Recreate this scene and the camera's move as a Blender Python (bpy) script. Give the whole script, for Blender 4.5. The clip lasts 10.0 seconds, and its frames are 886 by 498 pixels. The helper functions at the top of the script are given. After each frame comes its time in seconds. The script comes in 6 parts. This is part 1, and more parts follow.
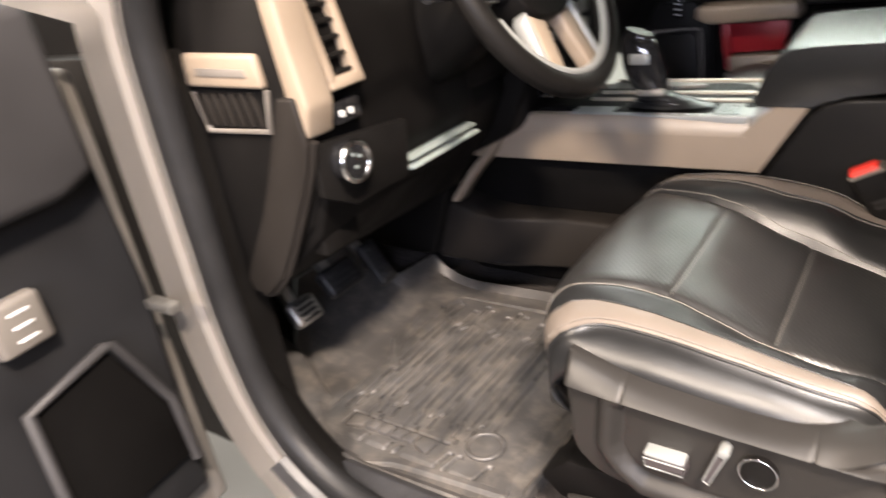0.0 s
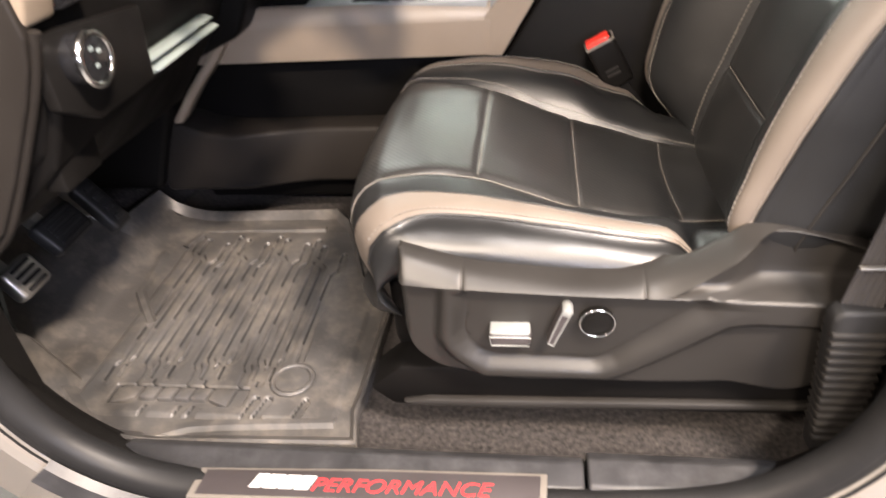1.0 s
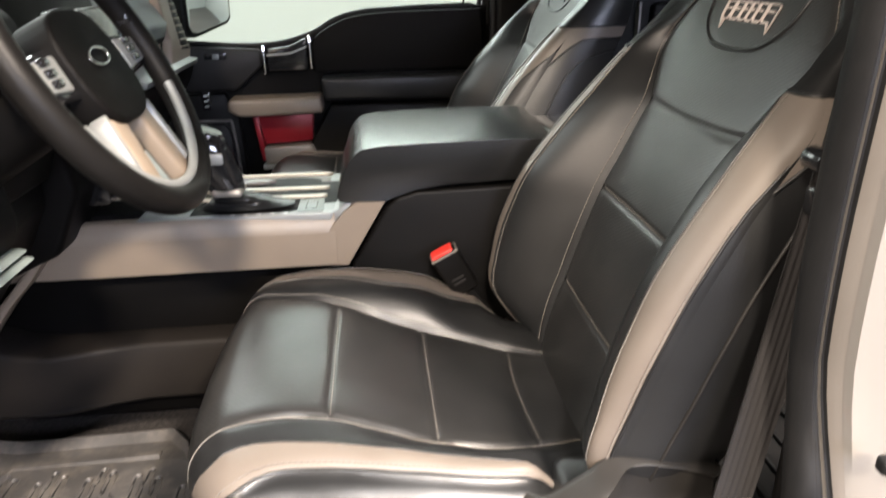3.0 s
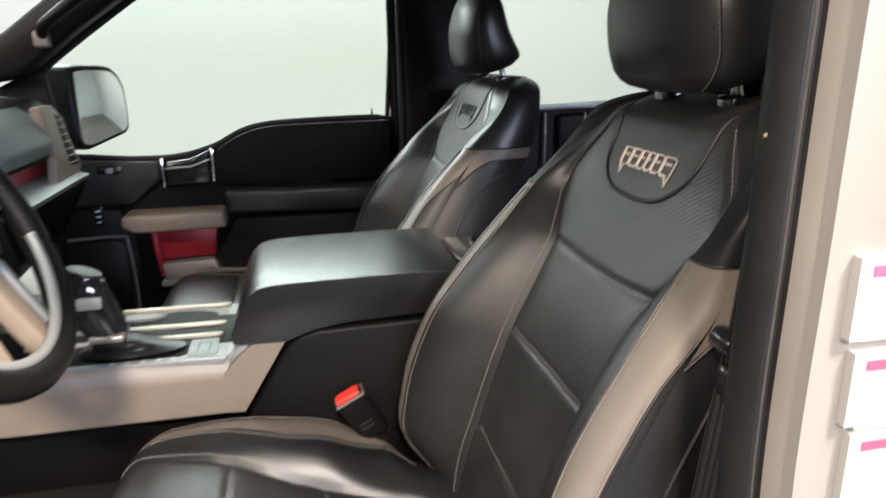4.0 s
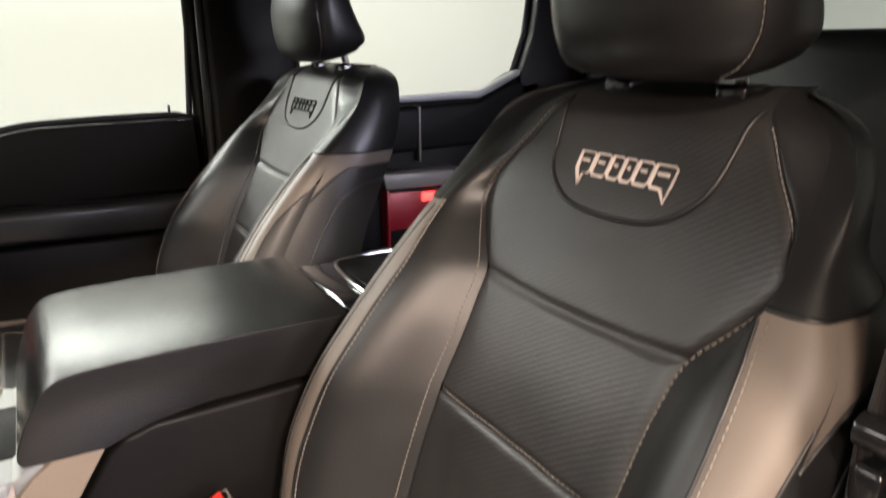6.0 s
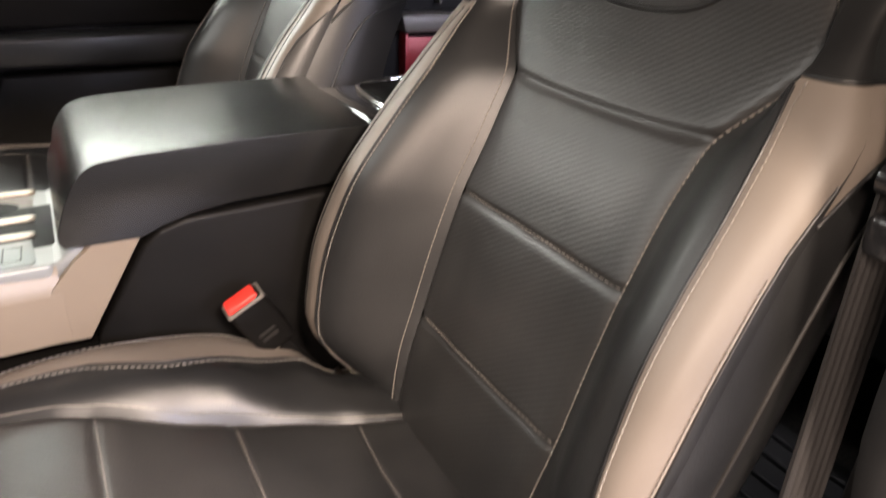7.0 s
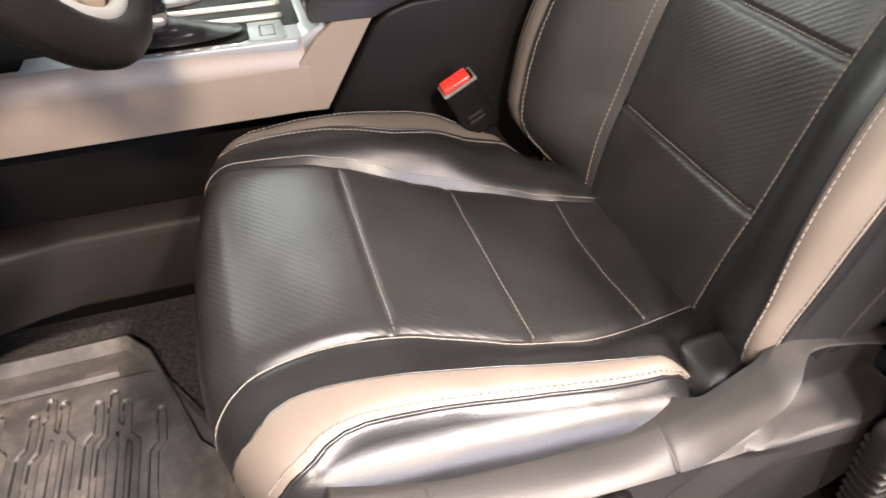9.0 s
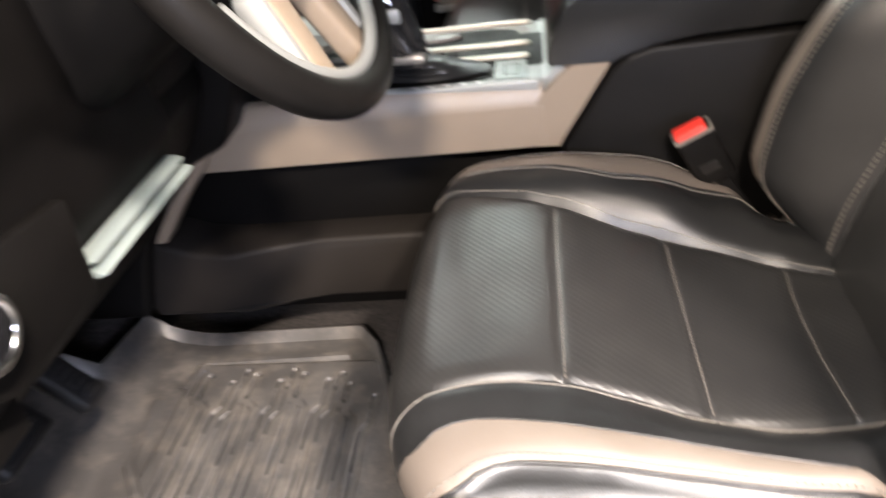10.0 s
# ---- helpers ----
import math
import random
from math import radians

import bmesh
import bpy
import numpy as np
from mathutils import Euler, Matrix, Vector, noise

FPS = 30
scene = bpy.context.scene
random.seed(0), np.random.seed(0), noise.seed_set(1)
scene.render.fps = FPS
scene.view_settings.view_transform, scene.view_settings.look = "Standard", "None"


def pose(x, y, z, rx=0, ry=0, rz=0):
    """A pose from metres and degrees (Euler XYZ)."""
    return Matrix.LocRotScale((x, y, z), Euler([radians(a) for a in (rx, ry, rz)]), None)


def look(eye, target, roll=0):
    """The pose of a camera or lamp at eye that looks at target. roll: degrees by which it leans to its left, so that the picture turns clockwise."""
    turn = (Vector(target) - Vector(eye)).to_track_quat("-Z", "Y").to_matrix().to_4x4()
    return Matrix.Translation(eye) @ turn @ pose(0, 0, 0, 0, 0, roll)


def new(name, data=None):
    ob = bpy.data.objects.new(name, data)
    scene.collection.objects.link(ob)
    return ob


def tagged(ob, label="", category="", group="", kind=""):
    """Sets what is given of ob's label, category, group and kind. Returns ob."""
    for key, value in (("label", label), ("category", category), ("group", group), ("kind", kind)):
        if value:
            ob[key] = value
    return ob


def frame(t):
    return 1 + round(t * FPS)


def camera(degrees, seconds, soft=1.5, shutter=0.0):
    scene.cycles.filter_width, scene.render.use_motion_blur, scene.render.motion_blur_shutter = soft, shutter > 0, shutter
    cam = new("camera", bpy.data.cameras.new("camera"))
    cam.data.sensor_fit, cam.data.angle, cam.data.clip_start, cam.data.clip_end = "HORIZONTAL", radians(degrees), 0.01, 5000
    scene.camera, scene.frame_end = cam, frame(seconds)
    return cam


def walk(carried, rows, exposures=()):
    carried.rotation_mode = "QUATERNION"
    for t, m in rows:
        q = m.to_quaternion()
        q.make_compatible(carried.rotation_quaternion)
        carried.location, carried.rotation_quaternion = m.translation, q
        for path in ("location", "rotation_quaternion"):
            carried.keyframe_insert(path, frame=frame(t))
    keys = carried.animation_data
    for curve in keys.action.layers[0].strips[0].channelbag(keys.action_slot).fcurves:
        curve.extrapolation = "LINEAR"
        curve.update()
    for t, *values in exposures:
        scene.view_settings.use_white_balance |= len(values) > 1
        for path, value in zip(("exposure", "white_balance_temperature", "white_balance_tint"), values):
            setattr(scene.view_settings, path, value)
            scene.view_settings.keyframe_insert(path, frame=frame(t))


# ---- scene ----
cam = camera(66.3, 10.0, shutter=0.5)
PATH = [
    (0, (0.264, -0.912, 0.785), (-0.871, 0.504, -0.056), -9.7),
    (0.5, (0.135, -0.925, 0.767), (-0.44, 0.714, -0.224), -7.5),
    (1, (0.09, -0.914, 0.728), (-0.184, 0.719, -0.394), -5.2),
    (1.5, (0.078, -0.913, 0.71), (-0.053, 0.694, -0.473), -3.3),
    (2, (0.077, -0.894, 0.733), (0.059, 0.775, -0.368), -2.0),
    (2.5, (0.081, -0.857, 0.785), (0.17, 0.906, -0.155), -1.5),
    (2.7, (0.085, -0.849, 0.791), (0.205, 0.953, -0.07), -1.4),
    (3.8, (0.118, -0.78, 0.871), (0.475, 1.097, 0.281), -0.8),
    (4, (0.132, -0.755, 0.876), (0.541, 1.124, 0.328), -0.7),
    (4.5, (0.175, -0.631, 0.884), (0.734, 1.232, 0.417), -0.8),
    (5, (0.164, -0.506, 0.907), (0.938, 1.292, 0.499), -0.6),
    (5.2, (0.142, -0.471, 0.917), (0.991, 1.292, 0.505), -0.6),
    (6.5, (0.059, -0.472, 0.814), (1.054, 1.105, 0.09), 1.4),
    (7, (0.044, -0.497, 0.786), (0.953, 1.043, -0.111), 1.9),
    (7.5, (0.025, -0.522, 0.751), (0.796, 1.001, -0.29), 1.5),
    (8, (-0.011, -0.54, 0.749), (0.674, 0.954, -0.391), 1.4),
    (8.5, (-0.038, -0.562, 0.75), (0.537, 0.933, -0.447), 0.1),
    (9, (-0.053, -0.572, 0.742), (0.366, 0.939, -0.499), -2.1),
    (9.5, (-0.051, -0.57, 0.741), (0.168, 0.974, -0.512), -4.8),
    (10, (0.012, -0.584, 0.780), (-0.309, 1.018, -0.374), -9.9),
]
walk(cam, [(t, look(eye, target, roll)) for t, eye, target, roll in PATH], [(0, 0.80, 6700, 12), (0.5, 0.90, 6700, 12), (1.5, 0.88, 6750, 13), (2.5, 0.85, 6550, 10), (4, 0.80, 6300, 9), (4.5, 0.80, 6250, 8), (5.0, 0.90, 6850, 17), (5.2, 0.92, 6850, 17), (6.5, 1.08, 6900, 17), (7.5, 1.20, 6750, 16), (8.5, 1.14, 6600, 15), (9.5, 1.04, 6450, 13), (10, 1.00, 6400, 11)])

# ---- world and large lights ----
world = bpy.data.worlds.new("garage_air")
scene.world = world
world.use_nodes = True
world.node_tree.nodes["Background"].inputs[0].default_value = (0.75, 0.78, 0.82, 1)
world.node_tree.nodes["Background"].inputs[1].default_value = 0.002


def strip_lamp(name, loc, aim, sx, sy, watts, colour):
    data = bpy.data.lights.new(name, "AREA")
    data.shape, data.size, data.size_y, data.energy, data.color = "RECTANGLE", sx, sy, watts, colour
    ob = new(name, data)
    ob.matrix_world = look(loc, aim)
    return ob


WARM, COOL = (1.0, 0.86, 0.70), (0.90, 0.96, 1.0)
strip_lamp("key_tube_light", (1.84, -1.96, 3.45), (-0.1, -0.1, 0.25), 0.70, 0.14, 400, (1.0, 0.85, 0.72))
# three added fills without a known fixture; they lift inserts and inner bolster
strip_lamp("warm_fill_light", (-2.5, -2.75, 2.12), (0.35, 0.2, 0.5), 0.9, 0.7, 62, (1.0, 0.82, 0.67))
strip_lamp("overhead_fill_light", (-1.45, -2.45, 3.10), (0.1, 0.1, 0.40), 0.50, 0.14, 70, (1.0, 0.86, 0.72))
strip_lamp("middle_fill_light", (0.10, -3.20, 2.75), (0.3, 0.1, 0.50), 0.50, 0.14, 150, (1.0, 0.86, 0.72))
strip_lamp("door_tube_light", (1.05, -1.45, 3.60), (0.0, -0.3, 0.2), 1.0, 0.14, 75, (0.90, 0.93, 1.0))
strip_lamp("light_panel_side", (1.7, -4.1, 1.75), (0.1, 0.0, 0.35), 2.4, 0.6, 125, (0.76, 0.80, 1.0))
# added fill through the windscreen, brightens the seat inserts
strip_lamp("front_fill_light", (-2.9, 0.5, 2.7), (0.0, 0.3, 0.5), 3.0, 1.5, 60, (0.95, 1.0, 0.95))
# added area high on the wall, unseen, for the sheen on lid and cushion
strip_lamp("wall_sheen_light", (-0.8, 4.30, 2.65), (0.0, 0.0, 0.4), 5.0, 1.4, 240, (0.93, 1.0, 0.95))
strip_lamp("far_wall_light", (-0.9, 2.6, 2.9), (-0.7, 4.2, 1.1), 4.6, 0.5, 4, (0.80, 1.0, 0.99))
strip_lamp("rear_wall_light", (3.0, 2.4, 2.9), (3.0, 4.2, 1.1), 2.0, 0.5, 13, (1.0, 0.86, 0.74))

# ---- materials ----


def material(name, base, rough=0.5, metal=0.0, grain=0.0, grain_size=900.0, vary=0.12, vary_size=9.0, spec=0.5,
             coat=0.0, cells=False, rib=None, rough_vary=0.08, dust=None):
    m = bpy.data.materials.new(name)
    m.use_nodes = True
    nt = m.node_tree
    b = nt.nodes["Principled BSDF"]
    b.inputs["Metallic"].default_value = metal
    b.inputs["Specular IOR Level"].default_value = spec
    b.inputs["Coat Weight"].default_value = coat
    co = nt.nodes.new("ShaderNodeTexCoord")
    big = nt.nodes.new("ShaderNodeTexNoise")
    big.inputs["Scale"].default_value = vary_size
    big.inputs["Detail"].default_value = 6
    nt.links.new(co.outputs["Object"], big.inputs["Vector"])
    ramp = nt.nodes.new("ShaderNodeMapRange")
    ramp.inputs["From Min"].default_value, ramp.inputs["From Max"].default_value = 0.3, 0.7
    ramp.inputs["To Min"].default_value, ramp.inputs["To Max"].default_value = 1 - vary, 1 + vary
    nt.links.new(big.outputs["Fac"], ramp.inputs["Value"])
    mul = nt.nodes.new("ShaderNodeVectorMath")
    mul.operation = "SCALE"
    mul.inputs[0].default_value = base
    nt.links.new(ramp.outputs[0], mul.inputs["Scale"])
    colour = mul.outputs[0]
    if dust:
        dn = nt.nodes.new("ShaderNodeTexNoise")
        dn.inputs["Scale"].default_value, dn.inputs["Detail"].default_value = dust[1], 9
        dn.inputs["Roughness"].default_value = 0.7
        nt.links.new(co.outputs["Object"], dn.inputs["Vector"])
        dr = nt.nodes.new("ShaderNodeMapRange")
        dr.inputs["From Min"].default_value, dr.inputs["From Max"].default_value = 0.45, 0.72
        dr.inputs["To Max"].default_value = dust[2]
        nt.links.new(dn.outputs["Fac"], dr.inputs["Value"])
        mix = nt.nodes.new("ShaderNodeMix")
        mix.data_type = "RGBA"
        nt.links.new(dr.outputs[0], mix.inputs[0])
        nt.links.new(colour, mix.inputs[6])
        mix.inputs[7].default_value = (*dust[0], 1)
        colour = mix.outputs[2]
    nt.links.new(colour, b.inputs["Base Color"])
    rr = nt.nodes.new("ShaderNodeMapRange")
    rr.inputs["From Min"].default_value, rr.inputs["From Max"].default_value = 0.3, 0.7
    rr.inputs["To Min"].default_value, rr.inputs["To Max"].default_value = max(0.02, rough - rough_vary), min(1, rough + rough_vary)
    nt.links.new(big.outputs["Fac"], rr.inputs["Value"])
    nt.links.new(rr.outputs[0], b.inputs["Roughness"])
    if grain or rib:
        bump = nt.nodes.new("ShaderNodeBump")
        bump.inputs["Distance"].default_value = 0.001
        bump.inputs["Strength"].default_value = grain or 0.3
        fine = nt.nodes.new("ShaderNodeTexVoronoi" if cells else "ShaderNodeTexNoise")
        fine.inputs["Scale"].default_value = grain_size
        nt.links.new(co.outputs["Object"], fine.inputs["Vector"])
        height = fine.outputs[0]
        if rib:
            wave = nt.nodes.new("ShaderNodeTexWave")
            wave.inputs["Scale"].default_value = rib
            wave.bands_direction = "DIAGONAL"
            wave.inputs["Distortion"].default_value = 0.4
            nt.links.new(co.outputs["Object"], wave.inputs["Vector"])
            add = nt.nodes.new("ShaderNodeMath")
            add.operation = "ADD"
            nt.links.new(height, add.inputs[0])
            nt.links.new(wave.outputs[1], add.inputs[1])
            height = add.outputs[0]
        nt.links.new(height, bump.inputs["Height"])
        nt.links.new(bump.outputs[0], b.inputs["Normal"])
    return m


def glass(name, tint):
    m = bpy.data.materials.new(name)
    m.use_nodes = True
    b = m.node_tree.nodes["Principled BSDF"]
    b.inputs["Base Color"].default_value = (*tint, 1)
    b.inputs["Transmission Weight"].default_value = 1.0
    b.inputs["Roughness"].default_value = 0.0
    b.inputs["IOR"].default_value = 1.02
    return m


def glow(name, colour, strength):
    m = bpy.data.materials.new(name)
    m.use_nodes = True
    b = m.node_tree.nodes["Principled BSDF"]
    b.inputs["Base Color"].default_value = (*colour, 1)
    b.inputs["Emission Color"].default_value = (*colour, 1)
    b.inputs["Emission Strength"].default_value = strength
    return m


LEATHER = material("black_leather", (0.0100, 0.0102, 0.0106), 0.38, grain=0.10, grain_size=480, cells=True, vary=0.25, spec=0.5, rough_vary=0.05)
LID_LEATHER = material("smooth_black_leather", (0.007, 0.007, 0.0072), 0.27, grain=0.02, grain_size=520, cells=True, spec=0.65, rough_vary=0.0)
INSERT = material("black_ribbed_leather", (0.0156, 0.0154, 0.0154), 0.36, spec=0.50, grain=0.10, grain_size=420, cells=True, vary=0.2, rib=70, rough_vary=0.02,
                  dust=((0.07, 0.066, 0.06), 30, 0.07))
GREIGE = material("greige_leather", (0.118, 0.099, 0.084), 0.48, grain=0.06, grain_size=520, cells=True, vary=0.07)
GREIGE_TRIM = material("greige_satin_trim", (0.205, 0.164, 0.124), 0.45, metal=0.0, grain=0.08, grain_size=1500, vary=0.06)
GREY_TRIM = material("grey_satin_trim", (0.13, 0.118, 0.105), 0.42, grain=0.12, grain_size=1400, vary=0.06)
PLASTIC = material("black_grained_plastic", (0.0055, 0.0051, 0.0049), 0.44, spec=0.13, grain=0.10, grain_size=800, cells=True, vary=0.15,
                   dust=((0.04, 0.037, 0.034), 22, 0.03))
SHIELD = material("dark_grained_shield", (0.015, 0.0138, 0.0128), 0.46, spec=0.35, grain=0.08, grain_size=800, cells=True, vary=0.08)
DOOR_GREY = material("grey_door_trim", (0.030, 0.029, 0.030), 0.55, spec=0.25, grain=0.10, grain_size=800, cells=True, vary=0.1)
DOOR_DARK = material("charcoal_door_trim", (0.014, 0.0142, 0.0155), 0.55, spec=0.25, grain=0.10, grain_size=800, cells=True, vary=0.15)
LOWER = material("dark_grey_lower_trim", (0.0125, 0.0107, 0.0094), 0.58, spec=0.16, grain=0.08, grain_size=800, cells=True)
DARK_TRIM = material("charcoal_trim", (0.013, 0.012, 0.0112), 0.5, spec=0.3, grain=0.08, grain_size=800, cells=True)
INLAY = material("dark_brushed_inlay", (0.055, 0.048, 0.050), 0.35, metal=0.3, vary=0.1)
SOFT = material("black_soft_touch", (0.0035, 0.0032, 0.0031), 0.55, spec=0.09, grain=0.10, grain_size=900, cells=True)
GLOSS = material("gloss_black", (0.010, 0.010, 0.011), 0.12, vary=0.1, coat=0.4)
RUBBER = material("black_seal_rubber", (0.0108, 0.0108, 0.0113), 0.5, spec=0.22, grain=0.15, grain_size=500, dust=((0.06, 0.057, 0.055), 30, 0.06))
SILL = material("scuffed_sill_plastic", (0.024, 0.024, 0.026), 0.42, spec=0.4, grain=0.15, grain_size=600, vary=0.3, vary_size=14, dust=((0.10, 0.10, 0.105), 18, 0.35))
SEAL_GREY = material("grey_seal_rubber", (0.187, 0.1694, 0.154), 0.5, spec=0.3, grain=0.1, grain_size=500, vary=0.1)
MAT = material("black_mat_rubber", (0.046, 0.044, 0.043), 0.46, grain=0.25, grain_size=240, vary=0.35, vary_size=9,
               dust=((0.17, 0.150, 0.128), 26, 0.45), rough_vary=0.10)
# mat rubber with the shade of the grooves put into its colour
GROOVE = material("shaded_groove_rubber", (0.012, 0.0118, 0.0115), 0.6, grain=0.1, grain_size=300, spec=0.25)
CARPET = material("black_carpet", (0.022, 0.020, 0.020), 0.95, grain=1.0, grain_size=420, vary=0.5, vary_size=160, spec=0.1,
                  dust=((0.10, 0.09, 0.08), 140, 0.35))
CHROME = material("chrome", (0.75, 0.75, 0.75), 0.12, metal=1.0, vary=0.03)
# pale pad and marks; on tray ledge, lip and dash panel a painted reflection
GREY_LIGHT = material("pale_grey_and_reflection", (0.16, 0.19, 0.185), 0.45, vary=0.05)
CHAMPAGNE = material("champagne_satin_metal", (0.40, 0.37, 0.32), 0.34, metal=0.6, vary=0.05)
SILVER = material("silver_satin_metal", (0.28, 0.29, 0.285), 0.48, metal=0.5, spec=0.3, vary=0.04, grain=0.05, grain_size=2000)
PAINT = material("white_body_paint", (0.17, 0.159, 0.147), 0.30, rough_vary=0.0, vary=0.03, coat=0.5, vary_size=3)
RED = material("red_button_plastic", (0.62, 0.035, 0.025), 0.35, vary=0.05)
RED_TRIM = material("red_metal_trim", (0.23, 0.012, 0.018), 0.35, metal=0.2, vary=0.1)
THREAD = material("grey_thread", (0.14, 0.125, 0.11), 0.8, vary=0.1)
CORD = material("pale_seam_cord", (0.15, 0.138, 0.122), 0.7, vary=0.15)
WEBBING = material("black_webbing", (0.0224, 0.0208, 0.0208), 0.75, spec=0.2, grain=0.8, grain_size=700, vary=0.2)
LOGO = material("silver_embroidery", (0.50, 0.44, 0.41), 0.55, vary=0.15, vary_size=60, grain=0.5, grain_size=900)
DIM_WALL = material("grey_garage_wall", (0.13, 0.13, 0.132), 0.85, vary=0.06, vary_size=0.8, grain=0.1, grain_size=40)
WALL = material("white_studio_wall", (0.34, 0.385, 0.38), 0.85, vary=0.03, vary_size=0.8, grain=0.1, grain_size=40)
CONCRETE = material("grey_sealed_concrete", (0.10, 0.098, 0.095), 0.40, vary=0.2, vary_size=1.5, grain=0.1, grain_size=60)
HEADLINER = material("grey_headliner", (0.16, 0.155, 0.15), 0.95, vary=0.06, grain=0.4, grain_size=500)
LABEL = material("white_label_paper", (0.36, 0.355, 0.35), 0.45, vary=0.03)
LABEL_RED = material("red_label_ink", (0.62, 0.05, 0.10), 0.5, vary=0.05)
LABEL_YELLOW = material("yellow_label", (0.80, 0.62, 0.03), 0.45, vary=0.04)
DULL_YELLOW = material("dull_yellow_paint", (0.20, 0.15, 0.06), 0.6, vary=0.05)
INK = material("grey_label_ink", (0.42, 0.42, 0.43), 0.6, vary=0.05)
WHITE_INK = material("white_print", (0.62, 0.62, 0.62), 0.5, vary=0.05)
RED_INK = material("red_print", (0.62, 0.03, 0.035), 0.45, vary=0.05)
STEEL = material("bare_steel", (0.33, 0.32, 0.30), 0.38, metal=0.9, vary=0.2, vary_size=40)
WINDOW = glass("tinted_window_glass", (0.90, 0.96, 0.93))
MIRROR = material("mirror_glass", (0.85, 0.87, 0.88), 0.03, metal=1.0, vary=0.01, rough_vary=0.0)
RED_LED = glow("red_lamp_lens", (1.0, 0.05, 0.04), 2.0)
SCREEN = material("dark_screen_glass", (0.02, 0.022, 0.024), 0.10, vary=0.02)

# ---- mesh tools ----


def finish(me, angle=0.7):
    bm = bmesh.new()
    bm.from_mesh(me)
    bmesh.ops.recalc_face_normals(bm, faces=bm.faces[:])
    for f in bm.faces:
        f.smooth = True
    for e in bm.edges:
        if len(e.link_faces) == 2 and e.calc_face_angle(0) > angle:
            e.smooth = False
    bm.to_mesh(me)
    bm.free()


def raw(name, verts, faces, mat, parent=None, label="", angle=0.7):
    me = bpy.data.meshes.new(name)
    me.from_pydata([tuple(map(float, v)) for v in verts], [], faces)
    finish(me, angle)
    me.materials.append(mat)
    ob = new(name, me)
    if parent:
        ob.parent = parent
    if label:
        ob["label"] = label
    return ob


def part(name, bm, mat, parent=None, label="", angle=0.7):
    me = bpy.data.meshes.new(name)
    bm.to_mesh(me)
    bm.free()
    finish(me, angle)
    me.materials.append(mat)
    ob = new(name, me)
    if parent:
        ob.parent = parent
    if label:
        ob["label"] = label
    return ob


def thing(name, label, category, group="", kind="", at=(0, 0, 0)):
    ob = tagged(new(name), label, category, group, kind)
    return ob


def box(x0, x1, y0, y1, z0, z1, bevel=0.004, seg=2, m=None):
    bm = bmesh.new()
    bmesh.ops.create_cube(bm, size=1)
    for v in bm.verts:
        v.co = Vector(((x0 + x1) / 2 + v.co.x * (x1 - x0), (y0 + y1) / 2 + v.co.y * (y1 - y0), (z0 + z1) / 2 + v.co.z * (z1 - z0)))
    if bevel:
        bmesh.ops.bevel(bm, geom=bm.edges[:], offset=bevel, segments=seg, affect="EDGES", profile=0.5)
    if m:
        bmesh.ops.transform(bm, matrix=m, verts=bm.verts[:])
    return bm


def prism(poly, axis, a0, a1, bevel=0.004, seg=2, m=None):
    """An outline in the plane across an axis, extruded along it from a0 to a1. Outline axes: x: (y, z); y: (x, z); z: (x, y)."""
    def put(u, v, a):
        return {"x": (a, u, v), "y": (u, a, v), "z": (u, v, a)}[axis]
    bm = bmesh.new()
    lo = [bm.verts.new(put(u, v, a0)) for u, v in poly]
    hi = [bm.verts.new(put(u, v, a1)) for u, v in poly]
    bm.faces.new(lo)
    bm.faces.new(hi[::-1])
    n = len(poly)
    for i in range(n):
        bm.faces.new((lo[i], hi[i], hi[(i + 1) % n], lo[(i + 1) % n]))
    bmesh.ops.recalc_face_normals(bm, faces=bm.faces[:])
    if bevel:
        bmesh.ops.bevel(bm, geom=bm.edges[:], offset=bevel, segments=seg, affect="EDGES", profile=0.5, clamp_overlap=True)
    if m:
        bmesh.ops.transform(bm, matrix=m, verts=bm.verts[:])
    return bm


def join_bm(*bms):
    out = bmesh.new()
    for b in bms:
        me = bpy.data.meshes.new("tmp")
        b.to_mesh(me)
        b.free()
        out.from_mesh(me)
        bpy.data.meshes.remove(me)
    return out


def spline(pts, n=8, closed=False):
    """Catmull-Rom through the points."""
    p = [np.array(q, float) for q in pts]
    out = []
    k = len(p)
    for i in range(k if closed else k - 1):
        if closed:
            a, b, c, d = p[i - 1], p[i], p[(i + 1) % k], p[(i + 2) % k]
        else:
            a, b, c, d = p[max(i - 1, 0)], p[i], p[i + 1], p[min(i + 2, k - 1)]
        for j in range(n):
            t = j / n
            out.append(0.5 * (2 * b + (c - a) * t + (2 * a - 5 * b + 4 * c - d) * t**2 + (3 * b - a - 3 * c + d) * t**3))
    if not closed:
        out.append(p[-1])
    return out


def curve1(xs, ys):
    """A smooth function through the given values."""
    xs, ys = np.array(xs, float), np.array(ys, float)
    slope = np.gradient(ys, xs)

    def f(x):
        x = min(max(x, xs[0]), xs[-1])
        i = min(max(int(np.searchsorted(xs, x)) - 1, 0), len(xs) - 2)
        h = xs[i + 1] - xs[i]
        t = (x - xs[i]) / h
        return ((2 * t**3 - 3 * t**2 + 1) * ys[i] + (t**3 - 2 * t**2 + t) * h * slope[i]
                + (-2 * t**3 + 3 * t**2) * ys[i + 1] + (t**3 - t**2) * h * slope[i + 1])
    return f


def step(t):
    t = min(max(t, 0.0), 1.0)
    return t * t * (3 - 2 * t)


